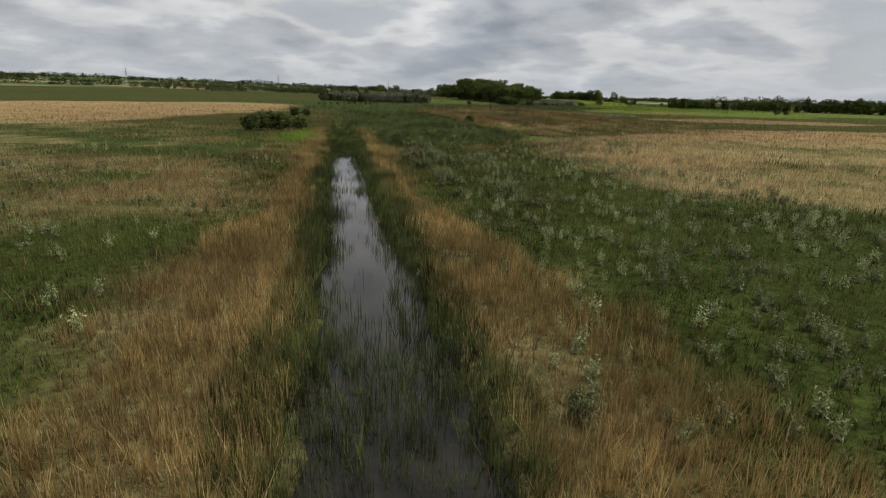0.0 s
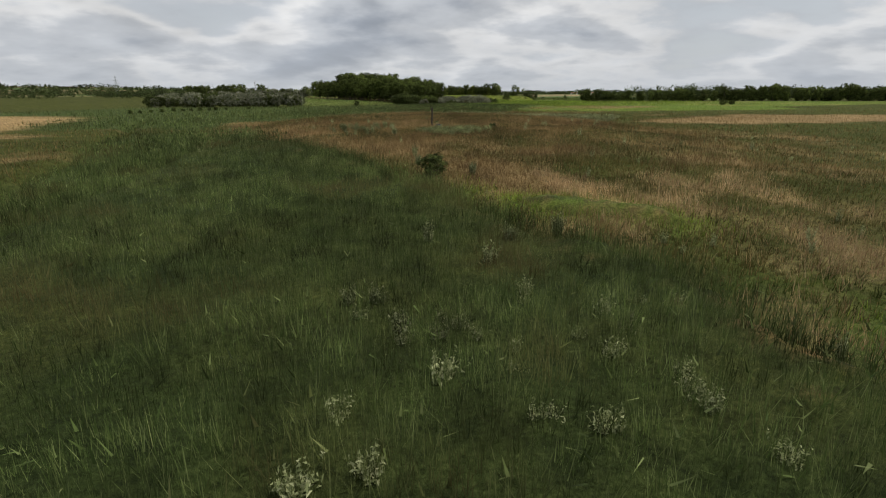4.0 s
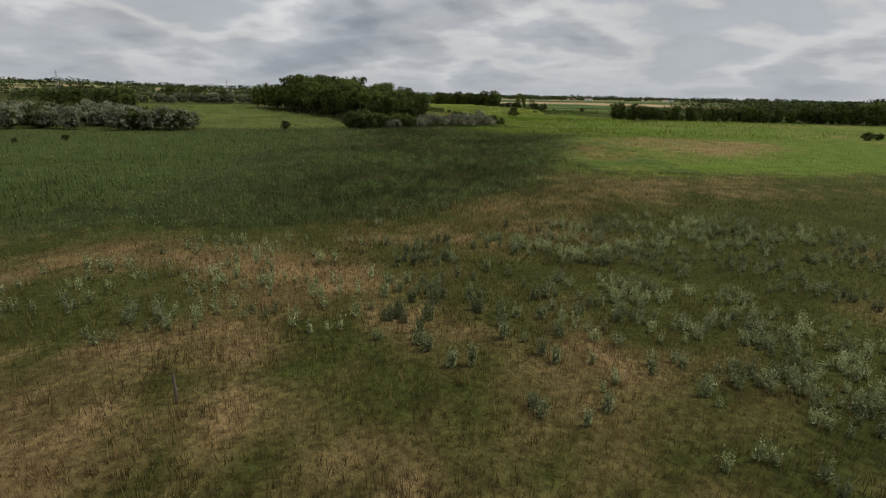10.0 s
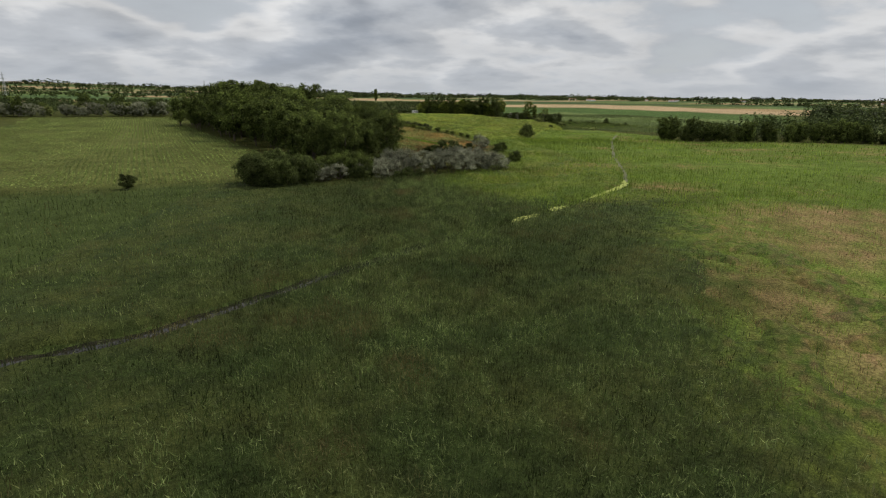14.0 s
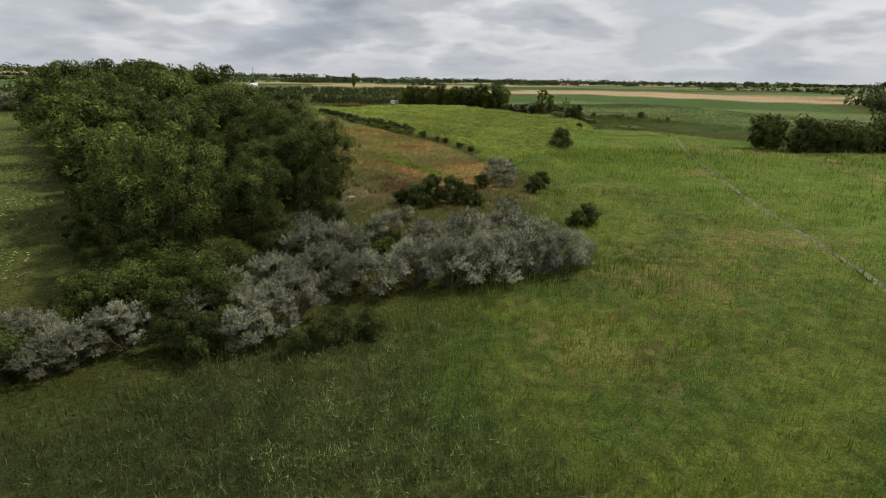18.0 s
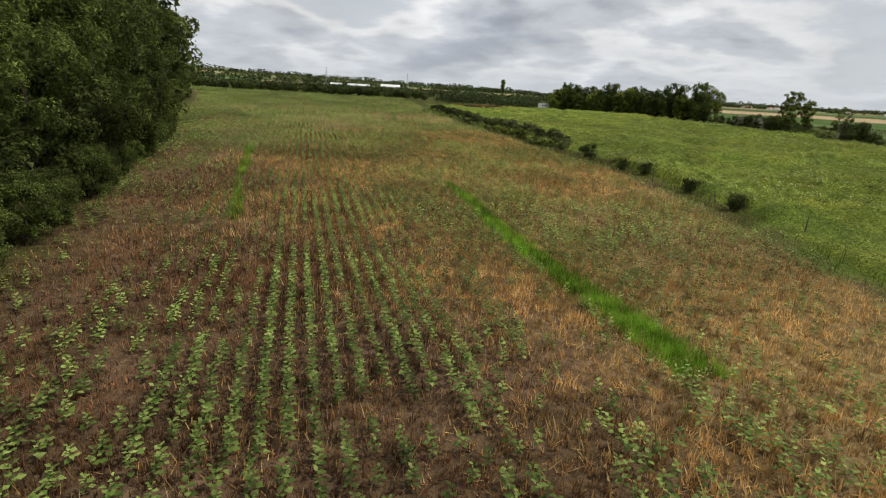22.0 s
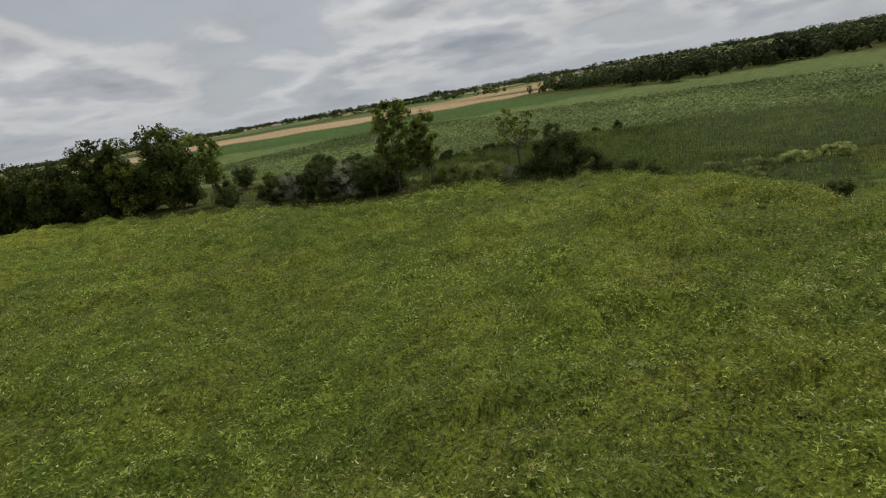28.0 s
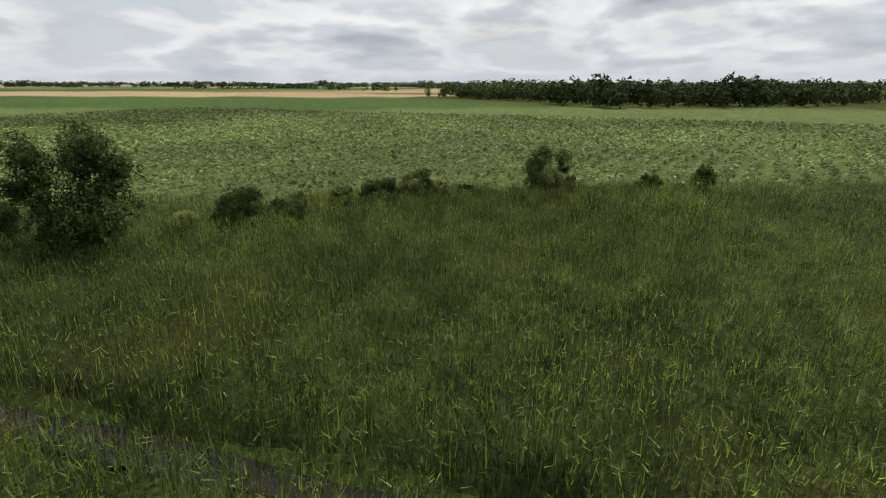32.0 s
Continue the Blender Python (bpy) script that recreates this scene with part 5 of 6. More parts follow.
stuff("green_grass_strip", mesh_of("green_grass_strip", *blades(lx, ly, height(lx, ly), 0.62 * np.ones(len(lx)), 0.034, 0.45), M_STRIP), "strip of fresh bright green grass across the field", "grass")

# ---- the bean field beyond the trees ----
bn = 240000
bx, by = rng.uniform(196, 330, bn), rng.uniform(560, 800, bn)
keep = inside(bx, by, BEAN_FIELD)
bx, by = bx[keep], by[keep]
across = bx * 0.13 + by * 0.99
wave = np.abs(((across / 2.4) % 1.0) - 0.5) * 2
keep = wave < 0.55 + 0.3 * rng.uniform(-1, 1, len(bx))
bx, by = bx[keep], by[keep]
bk = 0.26 + 0.004 * np.hypot(bx - 176, by - 629)
pos = np.stack([bx, by, height(bx, by) + rng.uniform(0.15, 0.6, len(bx)) * (0.6 + 0.8 * vnoise(bx, by, 6, 76))], 1)
stuff("bean_plants", mesh_of("bean_plants", *leaves(pos, np.tile((0, 0, 1.0), (len(bx), 1)), bk, 0.8), M_BEAN), "wide field of low green bean plants in rows", "crop")

# ---- silver wormwood ----
SAGE_ZONES = [([(8, 12), (36, 14), (32, 50), (16, 78), (2, 74), (-3, 64), (5, 40)], 0.42), ([(-34, 16), (-6, 16), (-14, 50), (-22, 74), (-46, 84)], 0.13), ([(16, 80), (30, 78), (36, 100), (22, 110), (14, 96)], 0.40),
              ([(43, 214), (60, 218), (80, 250), (66, 268), (40, 268), (36, 252), (39, 232)], 0.62), ([(-8, 246), (2, 238), (24, 236), (30, 228), (46, 214), (44, 262), (30, 260), (10, 262)], 0.28), ([(-6, 66), (14, 66), (14, 108), (2, 120), (-8, 100)], 0.10),
              ([(26, 266), (44, 284), (56, 296), (50, 298), (38, 286), (24, 272)], 0.5), ([(-30, 100), (80, 100), (60, 200), (-25, 200)], 0.010)]
gx2, gy2 = [], []
for poly, per in SAGE_ZONES:
    p = np.array(poly, float)
    lo, hi = p.min(0), p.max(0)
    n = int((hi - lo).prod() * per * 1.6)
    x, y = rng.uniform(lo[0], hi[0], n), rng.uniform(lo[1], hi[1], n)
    k = inside(x, y, poly) & (vnoise(x, y, 3.0, 81) > 0.38) & (line_dist(x, y, DITCH_A) > 3.0)
    gx2.append(x[k])
    gy2.append(y[k])
gx2, gy2 = np.concatenate(gx2), np.concatenate(gy2)


def wormwood(x, y, z, scale, stems=10, per=8, size=0.13, spread_out=0.20):
    """Many upright silvery stems, each set with small leaves."""
    n = len(x)
    i = np.repeat(np.arange(n), stems)
    a, k = rng.uniform(0, 6.28, len(i)), np.abs(rng.normal(0, spread_out, len(i)))
    tall = scale[i] * rng.uniform(0.55, 1.0, len(i))
    way = np.stack([np.cos(a) * np.sin(k), np.sin(a) * np.sin(k), np.cos(k)], 1)
    foot = np.stack([x[i] + 0.14 * scale[i] * np.cos(a) * rng.uniform(0, 1, len(i)), y[i] + 0.14 * scale[i] * np.sin(a) * rng.uniform(0, 1, len(i)), z[i]], 1)
    j = np.repeat(np.arange(len(i)), per)
    u = np.tile(np.linspace(0.12, 1.0, per), len(i)) + rng.uniform(-0.06, 0.06, len(j))
    b2 = rng.uniform(0, 6.28, len(j))
    side = np.stack([np.cos(b2), np.sin(b2), np.full(len(j), 0.25)], 1)
    pos = foot[j] + way[j] * (tall[j] * u)[:, None] + side * (0.05 * (1.25 - u))[:, None]
    leafage = leaves(pos, side, size * (1.3 - 0.6 * u) * scale[i][j], 0.55, 1.2, 0.45)
    return leafage, [(foot[q], foot[q] + way[q] * tall[q]) for q in range(len(i))] if n < 4 else None


order = np.argsort(line_dist(gx2, gy2, SPINE))
single, rest = order[:300], order[280:]
stuff("wormwood", mesh_of("wormwood", *wormwood(gx2[rest], gy2[rest], height(gx2[rest], gy2[rest]), rng.uniform(0.6, 1.05, len(rest)) * np.where(gy2[rest] > 150, 1.0, 0.85), 18, 7, 0.17, 0.24)[0], M_SAGE), "scattered silver-grey wormwood plants in the grass", "plants")
SAGES = []
for i in range(5):
    leafage, stems = wormwood(rng.normal(0, 0.10, 2), rng.normal(0, 0.10, 2), np.zeros(2), np.array([1.0, 0.85]), 30, 13, 0.125, 0.17)
    SAGES.append((mesh_of("wormwood_stems", *joined([tube([p, q], [0.010, 0.004], 3) for p, q in stems]), M_SEDGE), mesh_of("wormwood_leaves", *leafage, M_SAGE)))


def sage_plant(x, y, s, label, group):
    ob = thing("wormwood_plant", label, "plant", group)
    ob.matrix_world = Matrix.LocRotScale((x, y, float(height(x, y))), Euler((0, 0, rng.uniform(0, 6.28))), (s, s, s * rng.uniform(0.85, 1.15)))
    st, lv = SAGES[rng.integers(5)]
    part("stalk", st, ob)
    part("foliage", lv, ob)


for i in single:
    sage_plant(gx2[i], gy2[i], rng.uniform(0.7, 1.15) * (1.1 if gy2[i] < 150 else 0.95), "silver-grey wormwood plant with upright leafy spikes", "wormwood beside the ditch and mound")
for i in range(26):
    x, y = rng.uniform(-4, 5), rng.uniform(162, 176)
    sage_plant(x, y, rng.uniform(0.6, 1.2), "grey-green sage clump in dry grass on the mound", "sage clumps on the mound")
# pale flowering herbs before the well: low soft domes
hx, hy = rng.uniform(7, 19, 1500), rng.uniform(160, 174, 1500)
keep = (((hx - 12.5) / 5.5) ** 2 + ((hy - 167) / 6.0) ** 2 < 1.25 * vnoise(hx, hy, 1.8, 83) + 0.05)
hx, hy = hx[keep], hy[keep]
stuff("flowering_herbs", mesh_of("flowering_herbs", *wormwood(hx, hy, height(hx, hy), 0.45 + 0.4 * vnoise(hx, hy, 1.6, 84), 12, 7, 0.13, 0.5)[0], M_HERB), "pale green soft flowering herbs on the mound", "plants")

# ---- hedge between the fields, fence posts ----
TAMARISK = [tree_meshes("tamarisk", 2.6, 1.15, 0.02, 16, 6000, 0.14, M_HEDGE, 0.05, 2.6, 0.5, 0.42, 0.26) for i in range(4)]
HERBS = [tree_meshes("tall_herb", 1.1, 0.8, 0.02, 9, 700, 0.16, m, 0.02, 0.8, 0.5, 0.42, 0.6) for m in (M_WEED, M_OAK, M_POPLAR, M_GOOSE)]
HEDGE = [(88.6, 563), (86, 571), (80, 590), (72, 614), (64, 640), (60, 652)]
hp = np.array(HEDGE, float)
for i in range(92):
    u = (i / 91) ** 1.15 * (len(hp) - 1)
    k = min(int(u), len(hp) - 2)
    q = hp[k] + (hp[k + 1] - hp[k]) * (u - k) + rng.normal(0, 0.75, 2)
    s = rng.uniform(0.55, 1.05) * min(1.0, 0.6 + i * 0.02)
    plant_tree("hedge_bush", TAMARISK[rng.integers(4)], q[0], q[1], (s * 1.1, s * 1.1, s), "feathery dark green hedge bush between two fields", "bush", "hedge bushes")
for i in range(90):
    u = (i / 89) ** 1.3 * (len(hp) - 1)
    k = min(int(u), len(hp) - 2)
    q = hp[k] + (hp[k + 1] - hp[k]) * (u - k) + (-rng.uniform(1.2, 5.0), rng.normal(0, 0.5))
    s = rng.uniform(0.5, 1.2)
    plant_tree("tall_herb", HERBS[rng.integers(4)], q[0], q[1], s, "green leafy herb clump beside the hedge", "plant", "herbs beside the hedge")
for x, y, s in [(91.8, 541, 0.5), (93.5, 537, 0.5), (89.3, 550, 0.72), (95, 527, 0.5), (96, 519, 0.5), (86.9, 559.7, 0.36), (90.3, 558.3, 0.42)]:
    plant_tree("hedge_bush", THORNS[rng.integers(4)], x, y, s * 0.75, "small round green bush at the field edge", "bush", "small bushes at the field edge")
light_bush = tree_meshes("light_bush", 1.9, 1.15, 0.05, 14, 2600, 0.17, M_POPLAR, 0.04, 0.4, 0.4, 0.36, 0.6)
for x, y, s in [(81.3, 573, 1.0), (78.7, 581.4, 0.75), (80.8, 580.8, 0.65)]:
    plant_tree("light_green_bush", light_bush, x, y, s, "light green leafy bush in front of the hedge", "bush", "light green bushes by the hedge")


def wood_build(n, l, b):
    r = ramp(n, [(0.3, (0.075, 0.058, 0.044)), (0.7, (0.20, 0.165, 0.13))])
    f = noise_at(n, l, 14.0, 6.0, 0.7)
    l.new(f, r.inputs[0])
    l.new(r.outputs[0], b.inputs["Base Color"])
    bump(n, l, b, f, 0.6, 0.01)


M_WOOD = material("weathered_wood", wood_build, 0.85, 0.15)
post_v, post_f = tube([(0, 0, -0.3), (0.02, 0, 0.5), (0.0, 0.02, 1.05), (0.0, 0.02, 1.25)], [0.06, 0.06, 0.055, 0.03], 7)
POST = mesh_of("fence_post", post_v, post_f, M_WOOD, True)
FENCE = [(98, 512), (95.5, 522), (90.6, 543), (87.9, 550.5), (83.5, 566), (76, 592), (68, 620)]
fp = np.array(FENCE, float)
for a, b in zip(fp, fp[1:]):
    n = max(1, int(np.linalg.norm(b - a) / 7.2))
    for i in range(n):
        q = a + (b - a) * i / n
        ob = new("fence_post", POST)
        ob.matrix_world = Matrix.LocRotScale((q[0], q[1], float(height(q[0], q[1]))), Euler((rng.normal(0, 0.06), rng.normal(0, 0.06), rng.uniform(0, 6))), (1, 1, rng.uniform(0.9, 1.1)))
        tagged(ob, "weathered grey wooden fence post leaning in weeds", "fence post", "fence posts of the field edge")

# ---- tree line before the reed meadow ----
POPLARS = [tree_meshes("poplar", 12.6, 3.1, 1.6, 34, 12500, 0.21, M_POPLAR, 0.17, 0.3, 0.85, 0.29, 0.85, 0.55), tree_meshes("poplar", 10.0, 2.2, 2.4, 22, 6500, 0.20, M_POPLAR, 0.12, 0.3, 0.85, 0.38, 0.85, 0.55)]
WILLOW = [tree_meshes("willow", 3.4, 2.4, 0.1, 18, 20000, 0.11, M_SILVER, 0.06, 0.8, 0.4, 0.34, 0.36), tree_meshes("willow", 3.0, 2.4, 0.1, 18, 22000, 0.10, M_WILLOW, 0.06, 0.8, 0.4, 0.34, 0.45)]
plant_tree("poplar_tree", POPLARS[0], 162.8, 635.2, 1.0, "tall slender poplar with light green fluttering leaves", "tree", "poplars of the tree line")
plant_tree("poplar_tree", POPLARS[1], 166.6, 633.0, 1.05, "slim young poplar with light green leaves", "tree", "poplars of the tree line")
plant_tree("poplar_tree", POPLARS[1], 157.0, 669.5, (1.25, 1.25, 1.18), "lone poplar with a leaning bare trunk", "tree", "poplars of the tree line")
for x, y, s in [(160.2, 642.4, 1.25), (157.5, 651, 1.1), (164, 646, 0.9), (169.9, 622.2, 0.66), (171.2, 620.6, 0.5)]:
    plant_tree("silver_bush", SILVERS[rng.integers(4)], x, y, s, "silver-grey willow bush in the tree line", "bush", "bushes of the tree line")
for x, y, s in [(170.5, 629.5, 0.75), (167.6, 628.4, 0.98), (168.6, 625.4, 1.0), (167.4, 630.6, 0.5), (172.5, 625, 0.6), (174.5, 621, 0.7), (176, 631, 0.7), (169.5, 639, 0.8), (172, 641, 0.7), (178.5, 622, 0.75), (175.4, 632, 0.8), (179.6, 622.6, 0.85), (181, 619.4, 0.75), (177.6, 626, 0.6), (182.5, 616, 0.6)]:
    plant_tree("willow_bush", WILLOW[1], x, y, s, "low grey-green willow bush at the meadow edge", "bush", "bushes of the tree line")
for x, y, s in [(158.5, 648.5, 1.0), (161, 638.5, 1.1), (170, 619.5, 0.75), (165, 641, 1.1), (160, 656, 0.9), (172, 610.5, 0.8), (170.0, 615.2, 1.5), (161.2, 640.2, 1.2), (159, 645, 1.15), (171.5, 617.5, 1.1), (157, 655, 0.9), (154, 662, 0.8), (156, 676, 1.1), (160, 672, 0.9), (163.2, 637.5, 0.8), (161.6, 637.0, 0.8), (164.6, 637.2, 0.7), (166.8, 631.4, 0.45), (166, 649, 0.9), (170, 655, 0.85), (172.5, 613.0, 1.1), (150, 694, 1.0), (155, 688, 1.2), (186.6, 706.9, 1.3), (190.2, 680.6, 1.4), (177.0, 609.1, 0.6), (173.4, 605.1, 0.55)]:
    plant_tree("thorn_bush", THORNS[rng.integers(4)], x, y, s, "dense dark green bush of the tree line", "bush", "dark bushes of the tree line")
for x, y, s in [(193.6, 658.5, 1.55), (191, 664, 1.1), (189, 670, 1.2), (201, 654.5, 0.65), (203.5, 652, 0.4), (212, 650, 0.5), (215, 648.5, 0.55), (219.8, 639.2, 0.95), (183, 676, 1.2), (208, 651, 0.3)]:
    plant_tree("thorn_bush", THORNS[rng.integers(4)], x, y, (s, s, s * 1.05), "round dark green bush on the edge of the bean field", "bush", "bushes along the bean field")

for x, y, s in [(173, 606, 0.55), (175.5, 603, 0.6), (178, 600, 0.75), (175, 596, 0.7), (179, 595, 0.8), (182, 592, 0.8), (171.5, 608, 0.5), (185, 588, 0.8)]:
    plant_tree("low_bush", WILLOW[1], x, y, (s * 1.1, s * 1.1, s * 0.65), "low spreading grey-green bush in the reed meadow", "bush", "low bushes of the meadow edge")
EDGE = np.array([(199, 657), (206, 653.5), (213, 650), (218, 642), (222, 636), (228, 627)], float)
for i in range(34):
    u = rng.uniform(0, len(EDGE) - 1.001)
    q = EDGE[int(u)] + (EDGE[int(u) + 1] - EDGE[int(u)]) * (u % 1) + rng.normal(0, 0.5, 2)
    slim = rng.uniform(0.18, 0.42)
    plant_tree("edge_shrub", THORNS_FAR[rng.integers(3)] if i % 3 else WILLOW[1], q[0], q[1], (slim, slim, slim * rng.uniform(0.8, 1.7)), "low dark shrub along the edge of the bean field", "bush", "shrubs along the bean field")
plant_tree("light_green_bush", light_bush, 168.4, 631.8, 1.5, "yellow-green leafy bush under a young poplar", "bush")
plant_tree("light_green_bush", light_bush, 189.8, 701.5, 1.6, "yellow-green leafy bush behind the tree line", "bush")
plant_tree("low_bush", light_bush, 173.4, 604.2, 1.0, "bright yellow-green bush at the meadow edge", "bush", "low bushes of the meadow edge")

russet = tree_meshes("russet_bush", 1.8, 0.9, 0.05, 9, 2200, 0.11, M_BROWN, 0.03, 0.5, 0.5, 0.4, 0.4)
plant_tree("withered_bush", russet, 168.4, 623.6, 1.0, "russet withered bush among green willow bushes", "bush")

# the half-bare tree: a forked trunk, many rising branches and few leaf tufts
wood, tips = [], []
wood += [limb((0, 0, -0.3), (0.12, 0.15, 3.9), 0.17, 0.14, 0.02), limb((0.1, 0.1, 2.9), (-0.35, 0.3, 5.2), 0.11, 0.085, 0.03), limb((0.12, 0.15, 3.8), (0.45, -0.1, 5.4), 0.11, 0.085, 0.03)]
for i in range(13):
    a = i * 2.4 + rng.uniform(-0.3, 0.3)
    zt = rng.uniform(5.6, 9.4)
    r = rng.uniform(0.6, 1.0) * np.interp(zt, [5.6, 7.5, 9.4], [2.4, 3.2, 1.6])
    start = np.array((-0.33, 0.3, rng.uniform(4.3, 5.2)) if i % 2 else (0.42, -0.08, rng.uniform(4.4, 5.4)))
    mid = np.array((0.6 * r * math.cos(a), 0.6 * r * math.sin(a), start[2] + 0.42 * (zt - start[2])))
    end = np.array((r * math.cos(a), r * math.sin(a), zt))
    wood += [limb(start, mid, 0.055, 0.034, 0.2, 5), limb(mid, end, 0.034, 0.010, 0.22, 5)]
    tips += [end] * 2 + [mid + (end - mid) * rng.uniform(0.4, 0.8)]
    for j in range(5):
        p0 = mid + (end - mid) * rng.uniform(0.0, 0.8)
        p1 = p0 + np.array((rng.normal(0, 0.55), rng.normal(0, 0.55), rng.uniform(0.2, 1.0)))
        wood.append(limb(p0, p1, 0.018, 0.006, 0.25))
        tips.append(p1)
tuft = [(*p, 0.34, 0.34) for p in tips if rng.uniform() < 0.85]
pos, out = clump_points(tuft, 5200, 0.9)
bare = (mesh_of("bare_trunk", *joined(wood), M_BARK, True), mesh_of("bare_leaves", *leaves(pos, out, 0.155, 0.85), M_POPLAR))
plant_tree("half_bare_tree", bare, 168.6, 619.8, 1.0, "half-bare young tree with a forked trunk and sparse yellow-green leaves", "tree", turn=0.6)

# ---- bushes west of the first ditch, and single ones on the marsh ----
for x, y, s in [(-34, 104, 0.85), (-31.5, 105, 0.75), (-36, 101, 0.7), (-29, 108, 0.6), (-49, 166, 0.6), (-46, 168, 0.5), (4.8, 136, 0.38), (12.6, 184, 0.16), (19, 172, 0.2), (-87, 327, 0.34), (-84, 329, 0.28), (-81, 332, 0.3), (-78, 336, 0.34), (-77, 348, 0.4), (-74, 350, 0.3), (-71, 352, 0.36), (-68, 355, 0.4), (-65, 359, 0.3), (-63, 363, 0.36), (-59, 366, 0.26), (-50, 372, 0.36),
                (205, 372, 0.7), (212, 374, 0.6), (172, 604, 0.4), (160, 588, 0.45), (232, 520, 0.5)]:
    plant_tree("marsh_bush", THORNS_FAR[rng.integers(3)], x, y, (s * 1.2, s * 1.2, s), "low dark bush standing alone in the marsh grass", "bush", "single bushes on the marsh")

# ---- the old well on the mound ----
def stone_build(n, l, b):
    r = ramp(n, [(0.3, (0.035, 0.036, 0.042)), (0.7, (0.095, 0.097, 0.108))])
    f = noise_at(n, l, 11.0, 6.0, 0.65)
    l.new(f, r.inputs[0])
    l.new(r.outputs[0], b.inputs["Base Color"])
    bump(n, l, b, f, 0.5, 0.01)


M_CONCRETE = material("old_concrete", stone_build, 0.9, 0.2)


def ring_mesh(r_out, r_in, z0, z1, sides=36):
    prof = [(r_out, z0), (r_out, z1 - 0.03), (r_out - 0.02, z1), (r_in + 0.02, z1), (r_in, z1 - 0.03), (r_in, z0)]
    a = np.arange(sides) * 2 * np.pi / sides
    v = np.array([(r * math.cos(t), r * math.sin(t), z) for t in a for r, z in prof])
    n = len(prof)
    f = [(i * n + j, ((i + 1) % sides) * n + j, ((i + 1) % sides) * n + j + 1, i * n + j + 1) for i in range(sides) for j in range(n - 1)]
    return mesh_of("well_ring", v, np.array(f), M_CONCRETE)


def box_mesh(name, sx, sy, sz, mat, bevel=0.01, taper=1.0):
    bm = bmesh.new()
    bmesh.ops.create_cube(bm, size=1.0)
    for q in bm.verts:
        q.co = Vector((q.co.x * sx * (taper if q.co.z > 0 else 1), q.co.y * sy * (taper if q.co.z > 0 else 1), (q.co.z + 0.5) * sz))
    bmesh.ops.bevel(bm, geom=bm.edges[:], offset=bevel, segments=2, affect="EDGES")
    me = bpy.data.meshes.new(name)
    bm.to_mesh(me)
    bm.free()
    me.materials.append(mat)
    return me


gz = float(height(11.6, 176.0))
well = thing("well", "round grey concrete well ring in dry grass", "well", at=pose(11.6, 176.0, gz))
part("ring", ring_mesh(0.42, 0.34, -0.3, 0.50), well)
part("dark_water", mesh_of("well_water", *ribbon([(-0.3, 0), (0.3, 0)], 0.3, 0.05, 0.3), M_WATER), well, "dark water inside")
M_OLDPOST = flat_mat("dark_old_wood", (0.025, 0.020, 0.016), (0.085, 0.070, 0.056), 12.0, 0.9)
gz = float(height(11.0, 178.6))
sweep = thing("forked_post", "weathered forked wooden well post standing on the mound", "post", at=pose(11.0, 178.6, gz))
part("trunk", mesh_of("post_trunk", *tube([(0.05, 0, -0.4), (0.0, 0, 0.6), (0.06, 0.02, 1.4), (0.08, 0, 2.1)], [0.15, 0.13, 0.12, 0.115], 8), M_OLDPOST, True), sweep)
part("prong", mesh_of("post_prong", *tube([(0.07, 0, 2.0), (0.0, 0, 2.35), (-0.09, 0, 2.75), (-0.10, 0, 3.0)], [0.095, 0.085, 0.075, 0.06], 8), M_OLDPOST, True), sweep)
part("prong", mesh_of("post_prong", *tube([(0.08, 0, 2.0), (0.14, 0, 2.4), (0.15, 0.01, 2.8), (0.16, 0.01, 2.97)], [0.09, 0.075, 0.07, 0.05], 8), M_OLDPOST, True), sweep)
part("peg", mesh_of("post_peg", *tube([(0.10, 0, 2.05), (0.30, 0.0, 2.08)], [0.025, 0.02], 6), M_OLDPOST, True), sweep)
ob = new("marker_post", POST)
ob.matrix_world = pose(16.1, 231.2, float(height(16.1, 231.2)))
tagged(ob, "short weathered wooden marker post in dry grass", "post")

# ---- slatted seat by the wood ----
M_PALEWOOD = flat_mat("bleached_wood", (0.26, 0.23, 0.19), (0.48, 0.44, 0.38), 9.0, 0.85)
gz = float(height(63.2, 469.6))
bench = thing("slatted_bench", "old weathered slatted wooden bench at the edge of the wood", "bench", at=pose(63.2, 469.6, gz, 0, 0, 15))
for i in range(5):
    ob = part("slat", box_mesh("bench_slat", 1.1, 0.13, 0.04, M_PALEWOOD), bench)
    ob.location = (0, -0.34 + i * 0.17, 0.5)
for a in (-0.48, 0.48):
    ob = part("beam", box_mesh("bench_beam", 0.08, 0.9, 0.07, M_PALEWOOD), bench)
    ob.location = (a, 0, 0.43)
    for b in (-0.36, 0.36):
        ob = part("leg", box_mesh("bench_leg", 0.08, 0.08, 0.43, M_PALEWOOD), bench)
        ob.location = (a, b, 0)

# ---- far buildings, pylons, columnar tree ----
M_WHITE = flat_mat("white_wall", (0.70, 0.71, 0.72), (0.82, 0.82, 0.82))
M_ROOF = flat_mat("pale_roof", (0.55, 0.56, 0.58), (0.75, 0.75, 0.76))
M_REDROOF = flat_mat("red_roof", (0.30, 0.13, 0.09), (0.42, 0.20, 0.14))
M_STEEL = flat_mat("grey_steel", (0.30, 0.32, 0.34), (0.42, 0.44, 0.46), 3.0, 0.5)


